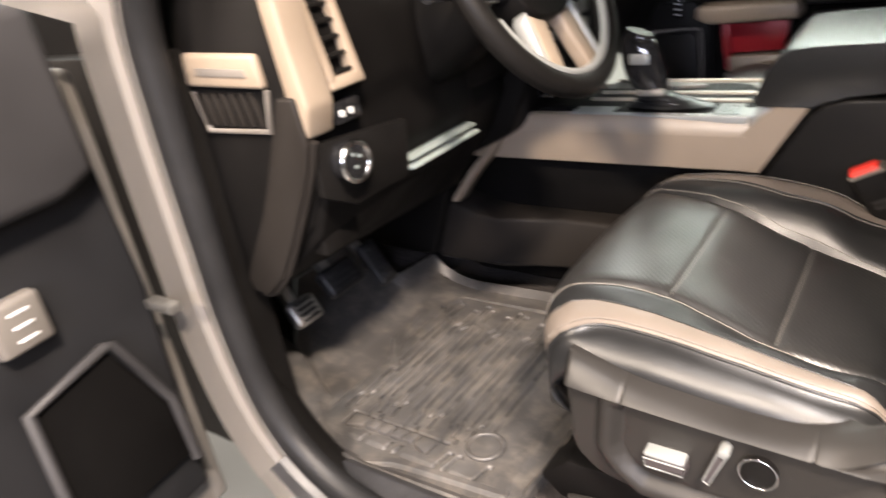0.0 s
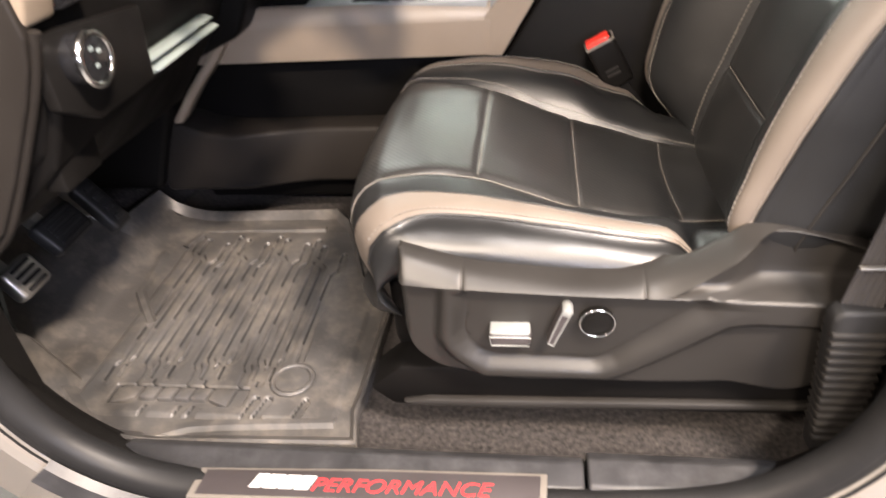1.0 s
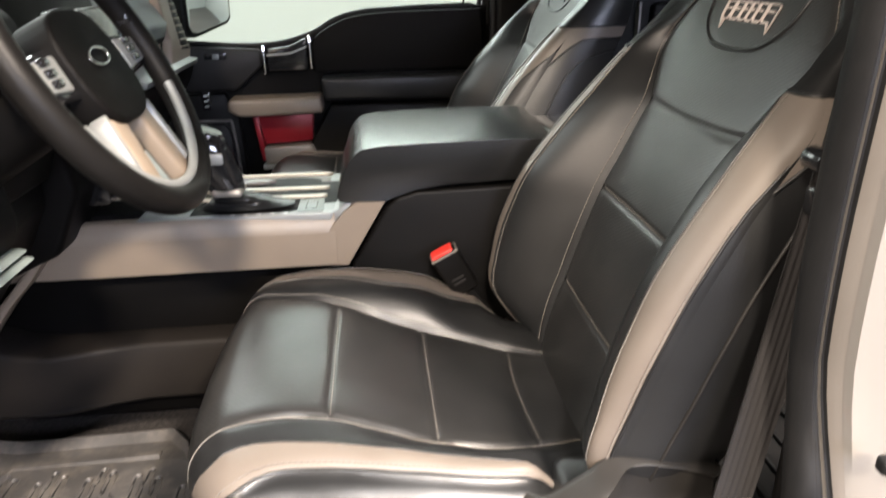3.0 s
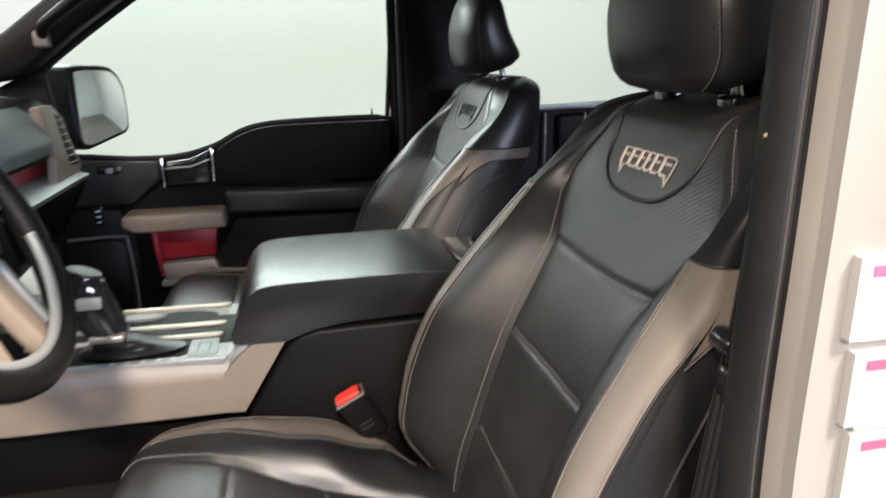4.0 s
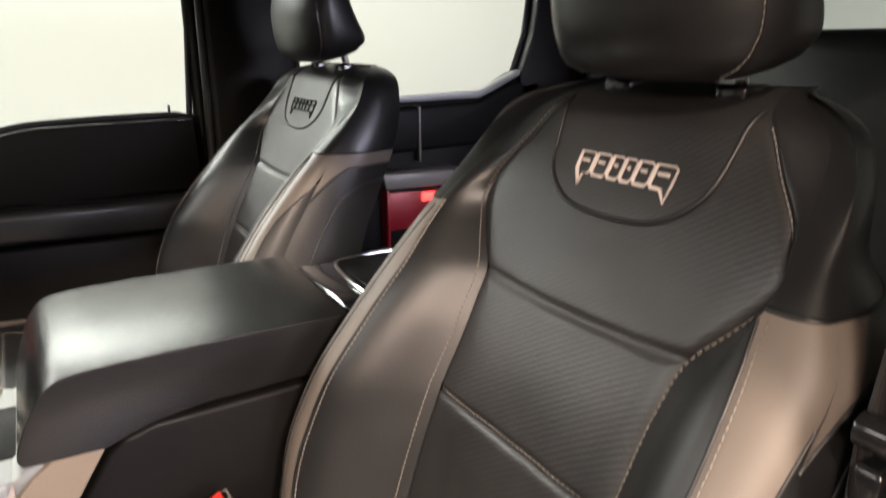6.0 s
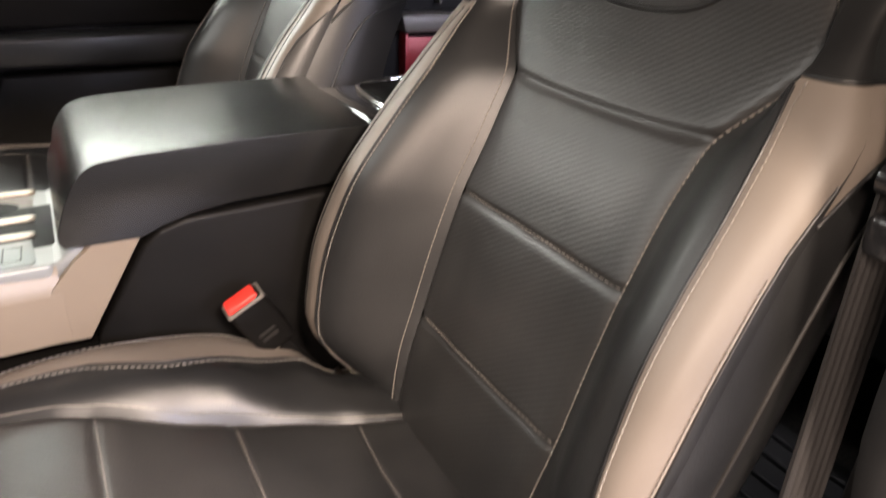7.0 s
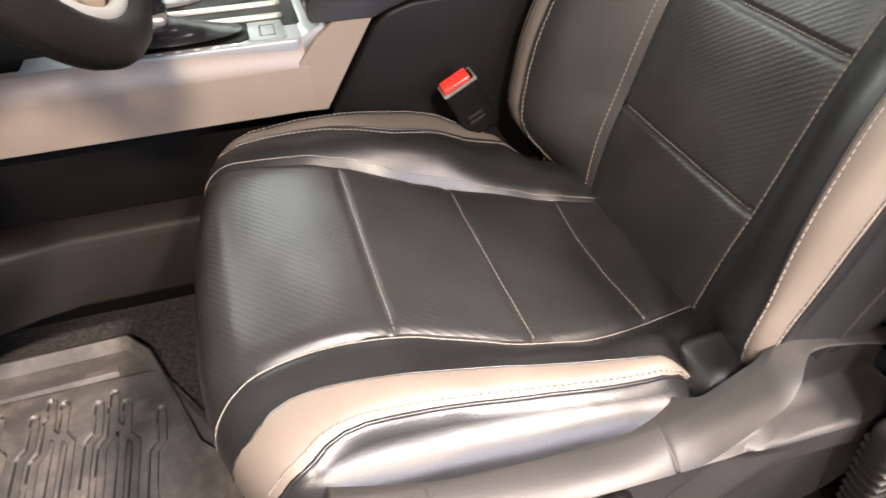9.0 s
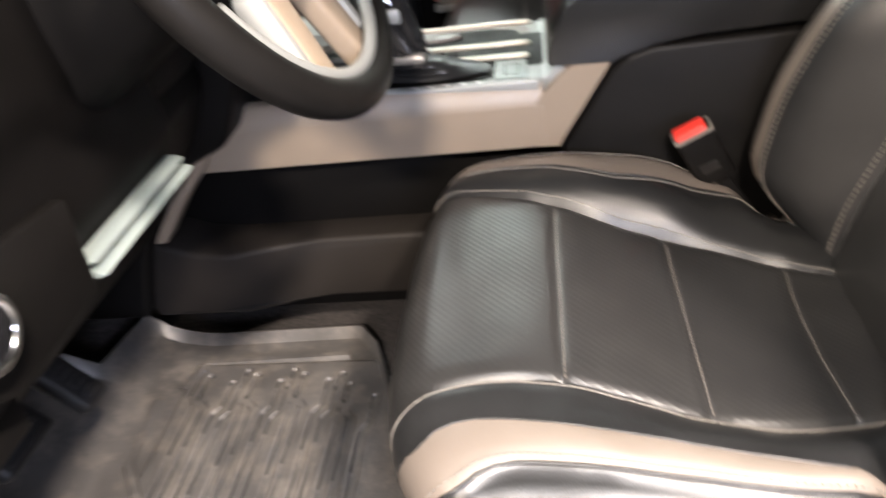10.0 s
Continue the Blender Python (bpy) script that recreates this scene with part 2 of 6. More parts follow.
def inside(px, py, poly):
    c = False
    for i in range(len(poly)):
        (x1, y1), (x2, y2) = poly[i - 1], poly[i]
        if (y1 > py) != (y2 > py) and px < (x2 - x1) * (py - y1) / (y2 - y1) + x1:
            c = not c
    return c


def tube_data(pts, r, n=8, closed=False, flat=1.0, up=(0, 0, 1)):
    """Vertices and faces of a round or flattened section along the points; r may be a list."""
    p = [Vector(tuple(map(float, q))) for q in pts]
    k = len(p)
    verts, faces = [], []
    side = None
    for i in range(k):
        if closed:
            d = p[(i + 1) % k] - p[i - 1]
        else:
            d = p[min(i + 1, k - 1)] - p[max(i - 1, 0)]
        d.normalize()
        if side is None:
            side = d.cross(Vector(up))
            if side.length < 0.1:
                side = d.cross(Vector((1, 0, 0)))
        side = (side - d * side.dot(d)).normalized()
        u = side.cross(d)
        rad = r[i] if isinstance(r, (list, tuple)) else r
        for j in range(n):
            a = 2 * math.pi * j / n
            verts.append(p[i] + side * math.cos(a) * rad + u * math.sin(a) * rad * flat)
    for i in range(k if closed else k - 1):
        for j in range(n):
            a, b = i * n + j, i * n + (j + 1) % n
            c, d2 = ((i + 1) % k) * n + (j + 1) % n, ((i + 1) % k) * n + j
            faces.append((a, b, c, d2))
    if not closed:
        faces.append(tuple(range(n)))
        faces.append(tuple((k - 1) * n + j for j in range(n - 1, -1, -1)))
    return verts, faces


def tube(name, pts, r, mat, parent=None, label="", **kw):
    v, f = tube_data(pts, r, **kw)
    return raw(name, v, f, mat, parent, label, angle=1.2)


def many_tubes(name, paths, r, mat, parent=None, label="", **kw):
    verts, faces = [], []
    for pts in paths:
        v, f = tube_data(pts, r, **kw)
        o = len(verts)
        verts += v
        faces += [tuple(i + o for i in g) for g in f]
    return raw(name, verts, faces, mat, parent, label, angle=1.2)


def stitches(name, pts, mat, parent, length=0.0042, gap=0.0022, r=0.0009):
    """A row of short thread stitches along a path."""
    p = [Vector(tuple(map(float, q))) for q in pts]
    paths, carry = [], 0.0
    run = [0.0]
    for a, b in zip(p[:-1], p[1:]):
        run.append(run[-1] + (b - a).length)

    def at(s):
        i = min(max(int(np.searchsorted(run, s)) - 1, 0), len(p) - 2)
        t = (s - run[i]) / max(run[i + 1] - run[i], 1e-9)
        return p[i].lerp(p[i + 1], t)
    s = 0.0
    while s + length < run[-1]:
        paths.append([at(s), at(s + length)])
        s += length + gap
    return many_tubes(name, paths, r, mat, parent, n=5)


def sheet(name, rows, mat, parent=None, label="", closed=False, angle=0.9):
    """A grid of points as a smooth surface."""
    m, n = len(rows), len(rows[0])
    verts = [v for row in rows for v in row]
    faces = []
    for i in range(m - 1):
        for j in range(n if closed else n - 1):
            faces.append((i * n + j, i * n + (j + 1) % n, (i + 1) * n + (j + 1) % n, (i + 1) * n + j))
    return raw(name, verts, faces, mat, parent, label, angle)


# ---- cab floor, sill and body ----
floor = raw("floor", [(-1.15, -0.34, -0.006), (1.75, -0.34, -0.006), (1.75, 1.18, -0.006), (-1.15, 1.18, -0.006),
                      (-1.15, -0.34, -0.05), (1.75, -0.34, -0.05), (1.75, 1.18, -0.05), (-1.15, 1.18, -0.05)],
            [(0, 1, 2, 3), (7, 6, 5, 4), (0, 4, 5, 1), (1, 5, 6, 2), (2, 6, 7, 3), (3, 7, 4, 0)], CARPET)
tagged(floor, "black loop-pile cab carpet flecked with grit", "carpet", kind="structure")
toe = part("toe_board", prism([(-0.70, -0.005), (-1.10, 0.38), (-1.14, 0.38), (-0.74, -0.045)], "y", -0.36, 1.16, 0.004), CARPET)
tagged(toe, "black carpeted toe board behind the pedals", "carpet", kind="structure")

# door opening of the driver's side: its outline in x and z
OPENING = spline([(0.438, 0.60), (0.445, 0.40), (0.438, 0.24), (0.400, 0.13), (0.32, 0.055), (0.20, 0.028), (0.0, 0.022), (-0.20, 0.022), (-0.36, 0.030), (-0.46, 0.075), (-0.52, 0.16), (-0.545, 0.30), (-0.545, 0.45), (-0.54, 0.62), (-0.52, 0.76), (-0.42, 0.90), (-0.24, 1.05), (-0.04, 1.19), (0.12, 1.235), (0.26, 1.235), (0.390, 1.21), (0.437, 1.10), (0.440, 0.80)], 6, True)


def opening_ring(offset, y, mirror=False):
    """The outline, pushed outwards by offset, at depth y."""
    k, out = len(OPENING), []
    for i in range(k):
        t = OPENING[(i + 1) % k] - OPENING[i - 1]
        n = np.array([t[1], -t[0]]) / np.hypot(*t)
        mid = OPENING[i] - np.array([-0.05, 0.6])
        if n @ mid < 0:
            n = -n
        # the front post's painted flange is narrow, the door covers the rest
        front = OPENING[i][0] < -0.40 and OPENING[i][1] < 0.75
        o = min(offset, 0.058) if front else offset
        # the windscreen post is slim
        if OPENING[i][0] < 0.05 and OPENING[i][1] > 0.75:
            o = min(o, 0.11)
        yy = max(y, -0.474) if front else y
        # towards the rear post the seal is slimmer and sits further in
        w = step((OPENING[i][1] - 0.22) / 0.30) * step((1.20 - OPENING[i][1]) / 0.10) if OPENING[i][0] > 0.3 else 0.0
        o = o * (1 - w) + w * float(np.interp(o, (-0.008, 0, 0.032, 0.05, 0.085, 1.0), (-0.003, 0, 0.010, 0.022, 0.085, 1.0)))
        yy = yy * (1 - w) + w * float(np.interp(yy, (-0.6, -0.46, -0.441, -0.436, -0.434, -0.392, -0.33), (-0.6, -0.44, -0.410, -0.402, -0.377, -0.346, -0.335)))
        p = OPENING[i] + n * o
        out.append(Vector((p[0], yy, p[1])))
    return out


def swept(name, section, mat, parent=None, label=""):
    rows = [opening_ring(o, y) for o, y in section]
    return sheet(name, rows, mat, parent, label, closed=True)


body = thing("body_side", "white painted truck body side round the open driver's door", "truck body", kind="structure")
swept("painted_flange", [(0.026, -0.415), (0.029, -0.428), (0.036, -0.434), (0.050, -0.436), (0.085, -0.438), (0.15, -0.441), (0.17, -0.46), (0.175, -0.53), (0.30, -0.56), (0.34, -0.52), (0.34, -0.40)], PAINT, body, "glossy white painted door jamb")
swept("door_seal", [(0.004, -0.392), (-0.006, -0.400), (-0.008, -0.414), (0.000, -0.428), (0.012, -0.434), (0.024, -0.432), (0.030, -0.424), (0.032, -0.410)], RUBBER, body, "black rubber door seal")
swept("seal_lip", [(0.012, -0.4315), (0.018, -0.4338), (0.024, -0.4338), (0.029, -0.430), (0.030, -0.425)], RUBBER, body)
swept("outer_seal", [(0.0315, -0.4338), (0.0350, -0.4340), (0.0368, -0.4343)], RUBBER, body)
swept("seal_strip", [(0.0368, -0.4343), (0.0395, -0.4348), (0.0425, -0.43515), (0.0445, -0.4354), (0.0448, -0.4348)], SEAL_GREY, body, "grey rubber strip beside the seal")
swept("inner_trim", [(0.006, -0.398), (0.020, -0.385), (0.040, -0.362), (0.054, -0.346), (0.080, -0.338), (0.11, -0.336)], PLASTIC, body, "black grained trim inside the opening")

low = [i for i in range(len(OPENING)) if OPENING[i][1] < (0.20 if OPENING[i][0] > -0.3 else 0.10) and OPENING[i][0] < 0.31]
rings = [opening_ring(o, y) for o, y in ((0.020, -0.436), (0.026, -0.447), (0.045, -0.450), (0.10, -0.4515), (0.165, -0.4535), (0.185, -0.475), (0.190, -0.535))]
sheet("sill_cover", [[ring[i] for i in low] for ring in rings], SILL, body, "black rubber-edged sill cover")

sill = thing("door_sill", "black plastic door sill trim with scuffs", "door sill", kind="structure")
part("sill_trim", prism([(-0.335, -0.012), (-0.345, 0.020), (-0.362, 0.030), (-0.398, 0.028), (-0.410, 0.012), (-0.410, -0.03), (-0.335, -0.03)], "x", -0.46, 0.148, 0.004, 3), SILL, sill)
part("sill_trim", prism([(-0.330, -0.012), (-0.340, 0.024), (-0.362, 0.038), (-0.398, 0.036), (-0.410, 0.020), (-0.410, -0.03), (-0.330, -0.03)], "x", 0.152, 0.40, 0.004, 3), SILL, sill)
plate = thing("scuff_plate", "grey scuff plate with a white and a red printed bar", "scuff plate")
part("plate", prism([(-0.335, -0.397), (-0.338, -0.442), (0.102, -0.430), (0.104, -0.382), (-0.10, -0.387)], "z", 0.028, 0.0325, 0.002), GREY_TRIM, plate)
part("inlay", prism([(-0.325, -0.401), (-0.328, -0.437), (0.094, -0.426), (0.096, -0.387), (-0.10, -0.391)], "z", 0.0325, 0.0338, 0.0006), INLAY, plate, "brushed dark grey inlay")


def slanted_bar(x0, x1, y0, y1, z, mat, parent, name):
    part(name, prism([(x0, y0), (x1, y0 + (x1 - x0) * 0.02), (x1 + 0.008, y1 + (x1 - x0) * 0.02), (x0 + 0.008, y1)], "z", z, z + 0.0008, 0), mat, parent)


xx = -0.262
for w in (0.017, 0.021, 0.020, 0.020):
    slanted_bar(xx, xx + w - 0.003, -0.424, -0.404, 0.0338, WHITE_INK, plate, "printed_bar")
    xx += w
word = bpy.data.curves.new("printed_word", "FONT")
word.body, word.shear, word.extrude, word.offset = "PERFORMANCE", 0.28, 0.004, 0.0
word_ob = bpy.data.objects.new("word_source", word)
flat = bpy.data.meshes.new_from_object(word_ob)
bpy.data.objects.remove(word_ob)
xs = [v.co.x for v in flat.vertices]
ys = [v.co.y for v in flat.vertices]
for v in flat.vertices:
    u = (v.co.x - min(xs)) / (max(xs) - min(xs))
    x = xx + 0.002 + 0.222 * u
    v.co = Vector((x, -0.4265 + 0.019 * (v.co.y - min(ys)) / (max(ys) - min(ys)) + (x + 0.26) * 0.02, 0.0342 + 0.0004 * (1 if v.co.z > 0 else -1)))
flat.materials.clear()
flat.materials.append(RED_INK)
new("printed_word", flat).parent = plate

# B-pillar lower trim behind the belt, inside
pillar = thing("b_pillar", "black pillar trim beside the driver's seat", "pillar trim", kind="structure")
part("pillar_trim", prism([(0.455, -0.345), (0.470, -0.338), (0.60, -0.330), (0.62, -0.35), (0.62, -0.366), (0.47, -0.366), (0.458, -0.36)], "z", 0.12, 1.22, 0.006), PLASTIC, pillar)
kick = part("kick_panel", prism([(-0.56, -0.335), (-1.05, -0.335), (-1.05, -0.40), (-0.56, -0.40)], "z", 0.0, 0.70, 0.006), PLASTIC)
tagged(kick, "black kick panel beside the pedals", "trim panel", kind="structure")

# ---- roof and far side of the cab ----
roof = raw("ceiling", [(x, y, z) for x, z in ((-0.45, 1.20), (0.0, 1.265), (0.6, 1.285), (1.2, 1.275), (1.75, 1.24)) for y in (-0.42, -0.2, 0.4, 1.0, 1.2)],
           [(i * 5 + j, i * 5 + j + 1, i * 5 + j + 6, i * 5 + j + 5) for i in range(4) for j in range(4)], HEADLINER)
tagged(roof, "grey fabric headliner", "ceiling", kind="structure")
roof_top = part("roof_panel", prism([(-0.45, 1.215), (0.0, 1.285), (0.6, 1.305), (1.2, 1.295), (1.78, 1.26), (1.78, 1.30), (1.2, 1.335), (0.6, 1.345), (0.0, 1.325), (-0.5, 1.23)], "y", -0.46, 1.26, 0.004), PAINT)
tagged(roof_top, "white painted truck roof", "roof", kind="structure")

# ---- front seats ----
TOP_MID = curve1((-0.16, -0.10, -0.05, 0.013, 0.08, 0.14, 0.21, 0.272, 0.36), (0.316, 0.329, 0.329, 0.322, 0.303, 0.283, 0.266, 0.252, 0.243))
TOP_SIDE = curve1((-0.16, -0.09, 0.0, 0.10, 0.20, 0.26, 0.31, 0.36), (0.312, 0.321, 0.320, 0.309, 0.294, 0.286, 0.272, 0.255))
INSERT_OUT = curve1((-0.16, -0.13, -0.105, -0.08, -0.03, 0.013, 0.07, 0.14, 0.20, 0.264, 0.32, 0.36), (0.163, 0.151, 0.140, 0.134, 0.129, 0.129, 0.135, 0.143, 0.141, 0.126, 0.113, 0.106))
INSERT_IN = curve1((-0.16, -0.12, -0.055, 0.012, 0.063, 0.136, 0.27, 0.33, 0.36), (0.168, 0.166, 0.160, 0.149, 0.139, 0.131, 0.107, 0.094, 0.090))
STRIPE_OUT = curve1((-0.16, -0.125, -0.11, -0.09, -0.05, 0.0, 0.10, 0.20, 0.25, 0.29, 0.36), (0.197, 0.192, 0.181, 0.174, 0.172, 0.176, 0.187, 0.196, 0.199, 0.204, 0.205))
EDGE_OUT = curve1((-0.16, -0.115, -0.095, -0.066, 0.0, 0.09, 0.186, 0.24, 0.272, 0.36), (0.241, 0.233, 0.222, 0.212, 0.210, 0.216, 0.219, 0.214, 0.207, 0.208))
STRIPE_IN = curve1((-0.16, -0.06, -0.01, 0.04, 0.095, 0.145, 0.19, 0.36), (0.194, 0.195, 0.190, 0.179, 0.173, 0.174, 0.181, 0.188))
EDGE_IN = curve1((-0.16, 0.10, 0.20, 0.36), (0.226, 0.224, 0.222, 0.215))


def insert_half(x, inner):
    return INSERT_IN(x) if inner else INSERT_OUT(x)


NOSE = curve1((0.0, 0.10, 0.16, 0.20, 0.23, 0.26), (-0.160, -0.157, -0.148, -0.134, -0.116, -0.098))
SEAMS = (0.013, 0.140, 0.272)
INNER_RISE = curve1((-0.16, -0.08, 0.0, 0.10, 0.16, 0.21, 0.27, 0.36), (0.004, 0.016, 0.024, 0.028, 0.022, 0.002, -0.008, -0.008))
CUSHION_REAR = 0.350


def cushion_point(k, y, drop, pad):
    """k: ('f', height share) on the front face, ('n', angle) round the nose, ('t', x) on the top. y: from the seat's centre line."""
    a = abs(y)
    front, r = NOSE(a), 0.052
    inner = y > 0
    wide = 0.032 * min(1.0, max(0.0, (a - 0.125) / 0.06)) if inner else 0.0

    def top(x):
        w = insert_half(x, inner)
        u = min(1.0, max(0.0, (a - w) / max(0.182 - w, 0.01)))
        lift = step(u)
        if inner:
            puff = step((x + 0.10) / 0.10)
            lift = lift * (1 - puff) + puff * math.sin(math.pi / 2 * min(1.0, u / 0.60))
        z = TOP_MID(x) * (1 - lift) + (TOP_SIDE(x) + (INNER_RISE(x) if inner else 0.0)) * lift
        z -= 0.0035 * math.exp(-(((a - w) / 0.004) ** 2))
        if a < w:
            for s in SEAMS:
                bow = -0.007 * (1 - (a / w) ** 2) if s > 0.2 else 0.0
                z -= 0.0028 * math.exp(-(((x - s - bow) / 0.0040) ** 2))
            z += 0.0035 * math.sin(math.pi * min(1, max(0, (x + 0.16) / 0.5))) * (a / w) ** 2
        if a > 0.16:
            z -= 0.040 * step((x - 0.235) / 0.060) * min(1.0, (a - 0.16) / 0.03)
        crease = noise.noise((x * 16 + pad, y * 26, pad)) * 0.0018 + noise.noise((x * 45, y * 60, pad + 3)) * 0.0006
        return z + crease * ((2.6 if inner else 1.8) if w < a < 0.19 else 1.3)
    kind, t = k
    if kind == "t":
        x = front + r + (CUSHION_REAR - front - r) * t
        return Vector((x, y + wide, top(x) - drop))
    z1 = top(front + r) - drop
    if kind == "n":
        return Vector((front + r - r * math.sin(t), y + wide, z1 - r + r * math.cos(t)))
    low = 0.195
    return Vector((front + 0.028 * t * t, y + wide, (z1 - r) * (1 - t) + min(low, z1 - r - 0.01) * t))


BACK_X = curve1((0.22, 0.30, 0.368, 0.44, 0.51, 0.57, 0.633, 0.70, 0.762, 0.82, 0.90), (0.325, 0.342, 0.365, 0.389, 0.415, 0.444, 0.478, 0.512, 0.541, 0.566, 0.597))
BACK_HALF = curve1((0.22, 0.26, 0.30, 0.36, 0.62, 0.69, 0.75, 0.80, 0.83, 0.85, 0.862), (0.195, 0.222, 0.240, 0.247, 0.248, 0.246, 0.237, 0.216, 0.190, 0.155, 0.120))
BACK_INSERT = curve1((0.22, 0.37, 0.51, 0.60, 0.633, 0.665, 0.70, 0.735, 0.775, 0.80, 0.862), (0.116, 0.124, 0.126, 0.128, 0.134, 0.160, 0.184, 0.172, 0.142, 0.126, 0.100))
BACK_PUSH = curve1((0.22, 0.26, 0.30, 0.37, 0.46, 0.54, 0.62, 0.68, 0.74, 0.80, 0.862), (-0.035, 0.008, 0.042, 0.058, 0.060, 0.056, 0.050, 0.036, 0.008, -0.018, -0.030))
INNER_PUSH = curve1((0.22, 0.30, 0.36, 0.44, 0.51, 0.58, 0.65, 0.71, 0.76, 0.862), (0.010, 0.026, 0.030, 0.034, 0.034, 0.024, 0.012, 0.004, 0.0, 0.0))
INNER_HALF = curve1((0.22, 0.30, 0.36, 0.44, 0.51, 0.58, 0.65, 0.72, 0.862), (0.020, 0.034, 0.036, 0.030, 0.018, 0.010, 0.005, 0.0, 0.0))
BACK_DEEP = curve1((0.22, 0.40, 0.60, 0.78, 0.83, 0.85, 0.862), (0.150, 0.150, 0.135, 0.108, 0.085, 0.055, 0.020))
BACK_SEAMS = (0.363, 0.508, 0.633)
BACK_CREST = curve1((0.22, 0.30, 0.35, 0.40, 0.47, 0.55, 0.61, 0.66, 0.69, 0.75, 0.80, 0.862), (0.185, 0.226, 0.229, 0.222, 0.213, 0.208, 0.206, 0.198, 0.190, 0.181, 0.162, 0.090))


def back_point(z, lane, t, pad):
    """A point of the backrest at a height; lane: insert, bolster, stripe, side, rear; t: across the lane; negative t on the other half."""
    s, a = (-1 if t < 0 else 1), abs(t)
    w, h, push, deep = BACK_INSERT(z), BACK_HALF(z), BACK_PUSH(z), BACK_DEEP(z)
    if s > 0:
        push, h = push + INNER_PUSH(z), h + INNER_HALF(z)
    elif pad < 4:
        h -= 0.030 * step((z - 0.650) / 0.08)
    else:
        push, h = push + INNER_PUSH(z) * 1.2, h + INNER_HALF(z)
    bulge = (0.018 if s > 0 or pad > 4 else 0.010) * max(0.0, push) / 0.06
    crest = max(h - 0.030 if s > 0 or pad > 4 else BACK_CREST(z), w + 0.010)
    h = max(h, crest + 0.004)
    taper = 0.030 * step((z - 0.655) / 0.08) if s < 0 and pad < 4 else 0.0
    x0 = BACK_X(z)
    shut = max(0.0, (z - 0.805) / 0.055)
    x0 += 0.030 * shut**2.2
    if lane == "insert":
        y, off = w * a, 0.0
        for q in BACK_SEAMS:
            dip = -0.006 * (1 - a * a) if q > 0.6 else 0.0
            off += 0.0030 * math.exp(-(((z - q - dip) / 0.0040) ** 2))
        off += 0.004 * math.exp(-(((a - 1) * w / 0.004) ** 2))
        off += 0.010 * math.cos(a * math.pi / 2) * step((0.5 - z) / 0.3) * -0.4
    elif lane == "bolster":
        y = w + (crest - w) * a
        off = -push * step(a) ** 0.9 - bulge * math.sin(math.pi * a) ** 1.3 + 0.004 * math.exp(-((a * (crest - w) / 0.004) ** 2))
    elif lane == "stripe":
        y = crest + (h - crest) * math.sin(a * math.pi / 2)
        off = -push + push * 0.62 * (1 - math.cos(a * math.pi / 2)) - 0.002 * math.sin(a * math.pi)
    elif lane == "side":
        y = h + 0.010 * math.sin(a * math.pi) - 0.016 * a * a - taper * a
        off = -push * 0.38 + (push * 0.38 + deep * 0.8) * a
    else:
        y = (h - 0.016 - taper) * (1 - a)
        off = deep * (0.8 + 0.2 * math.sin(a * math.pi / 2))
    crease = noise.noise((y * 18 + pad, z * 16, pad + 7)) * 0.0018
    return Vector((x0 + off + crease, s * y, z if z < 0.80 else 0.80 + (z - 0.80) * 0.50))


def lane_rows(zs, lane, ts, pad, place):
    return [[place(back_point(z, lane, t, pad)) for t in ts] for z in zs]


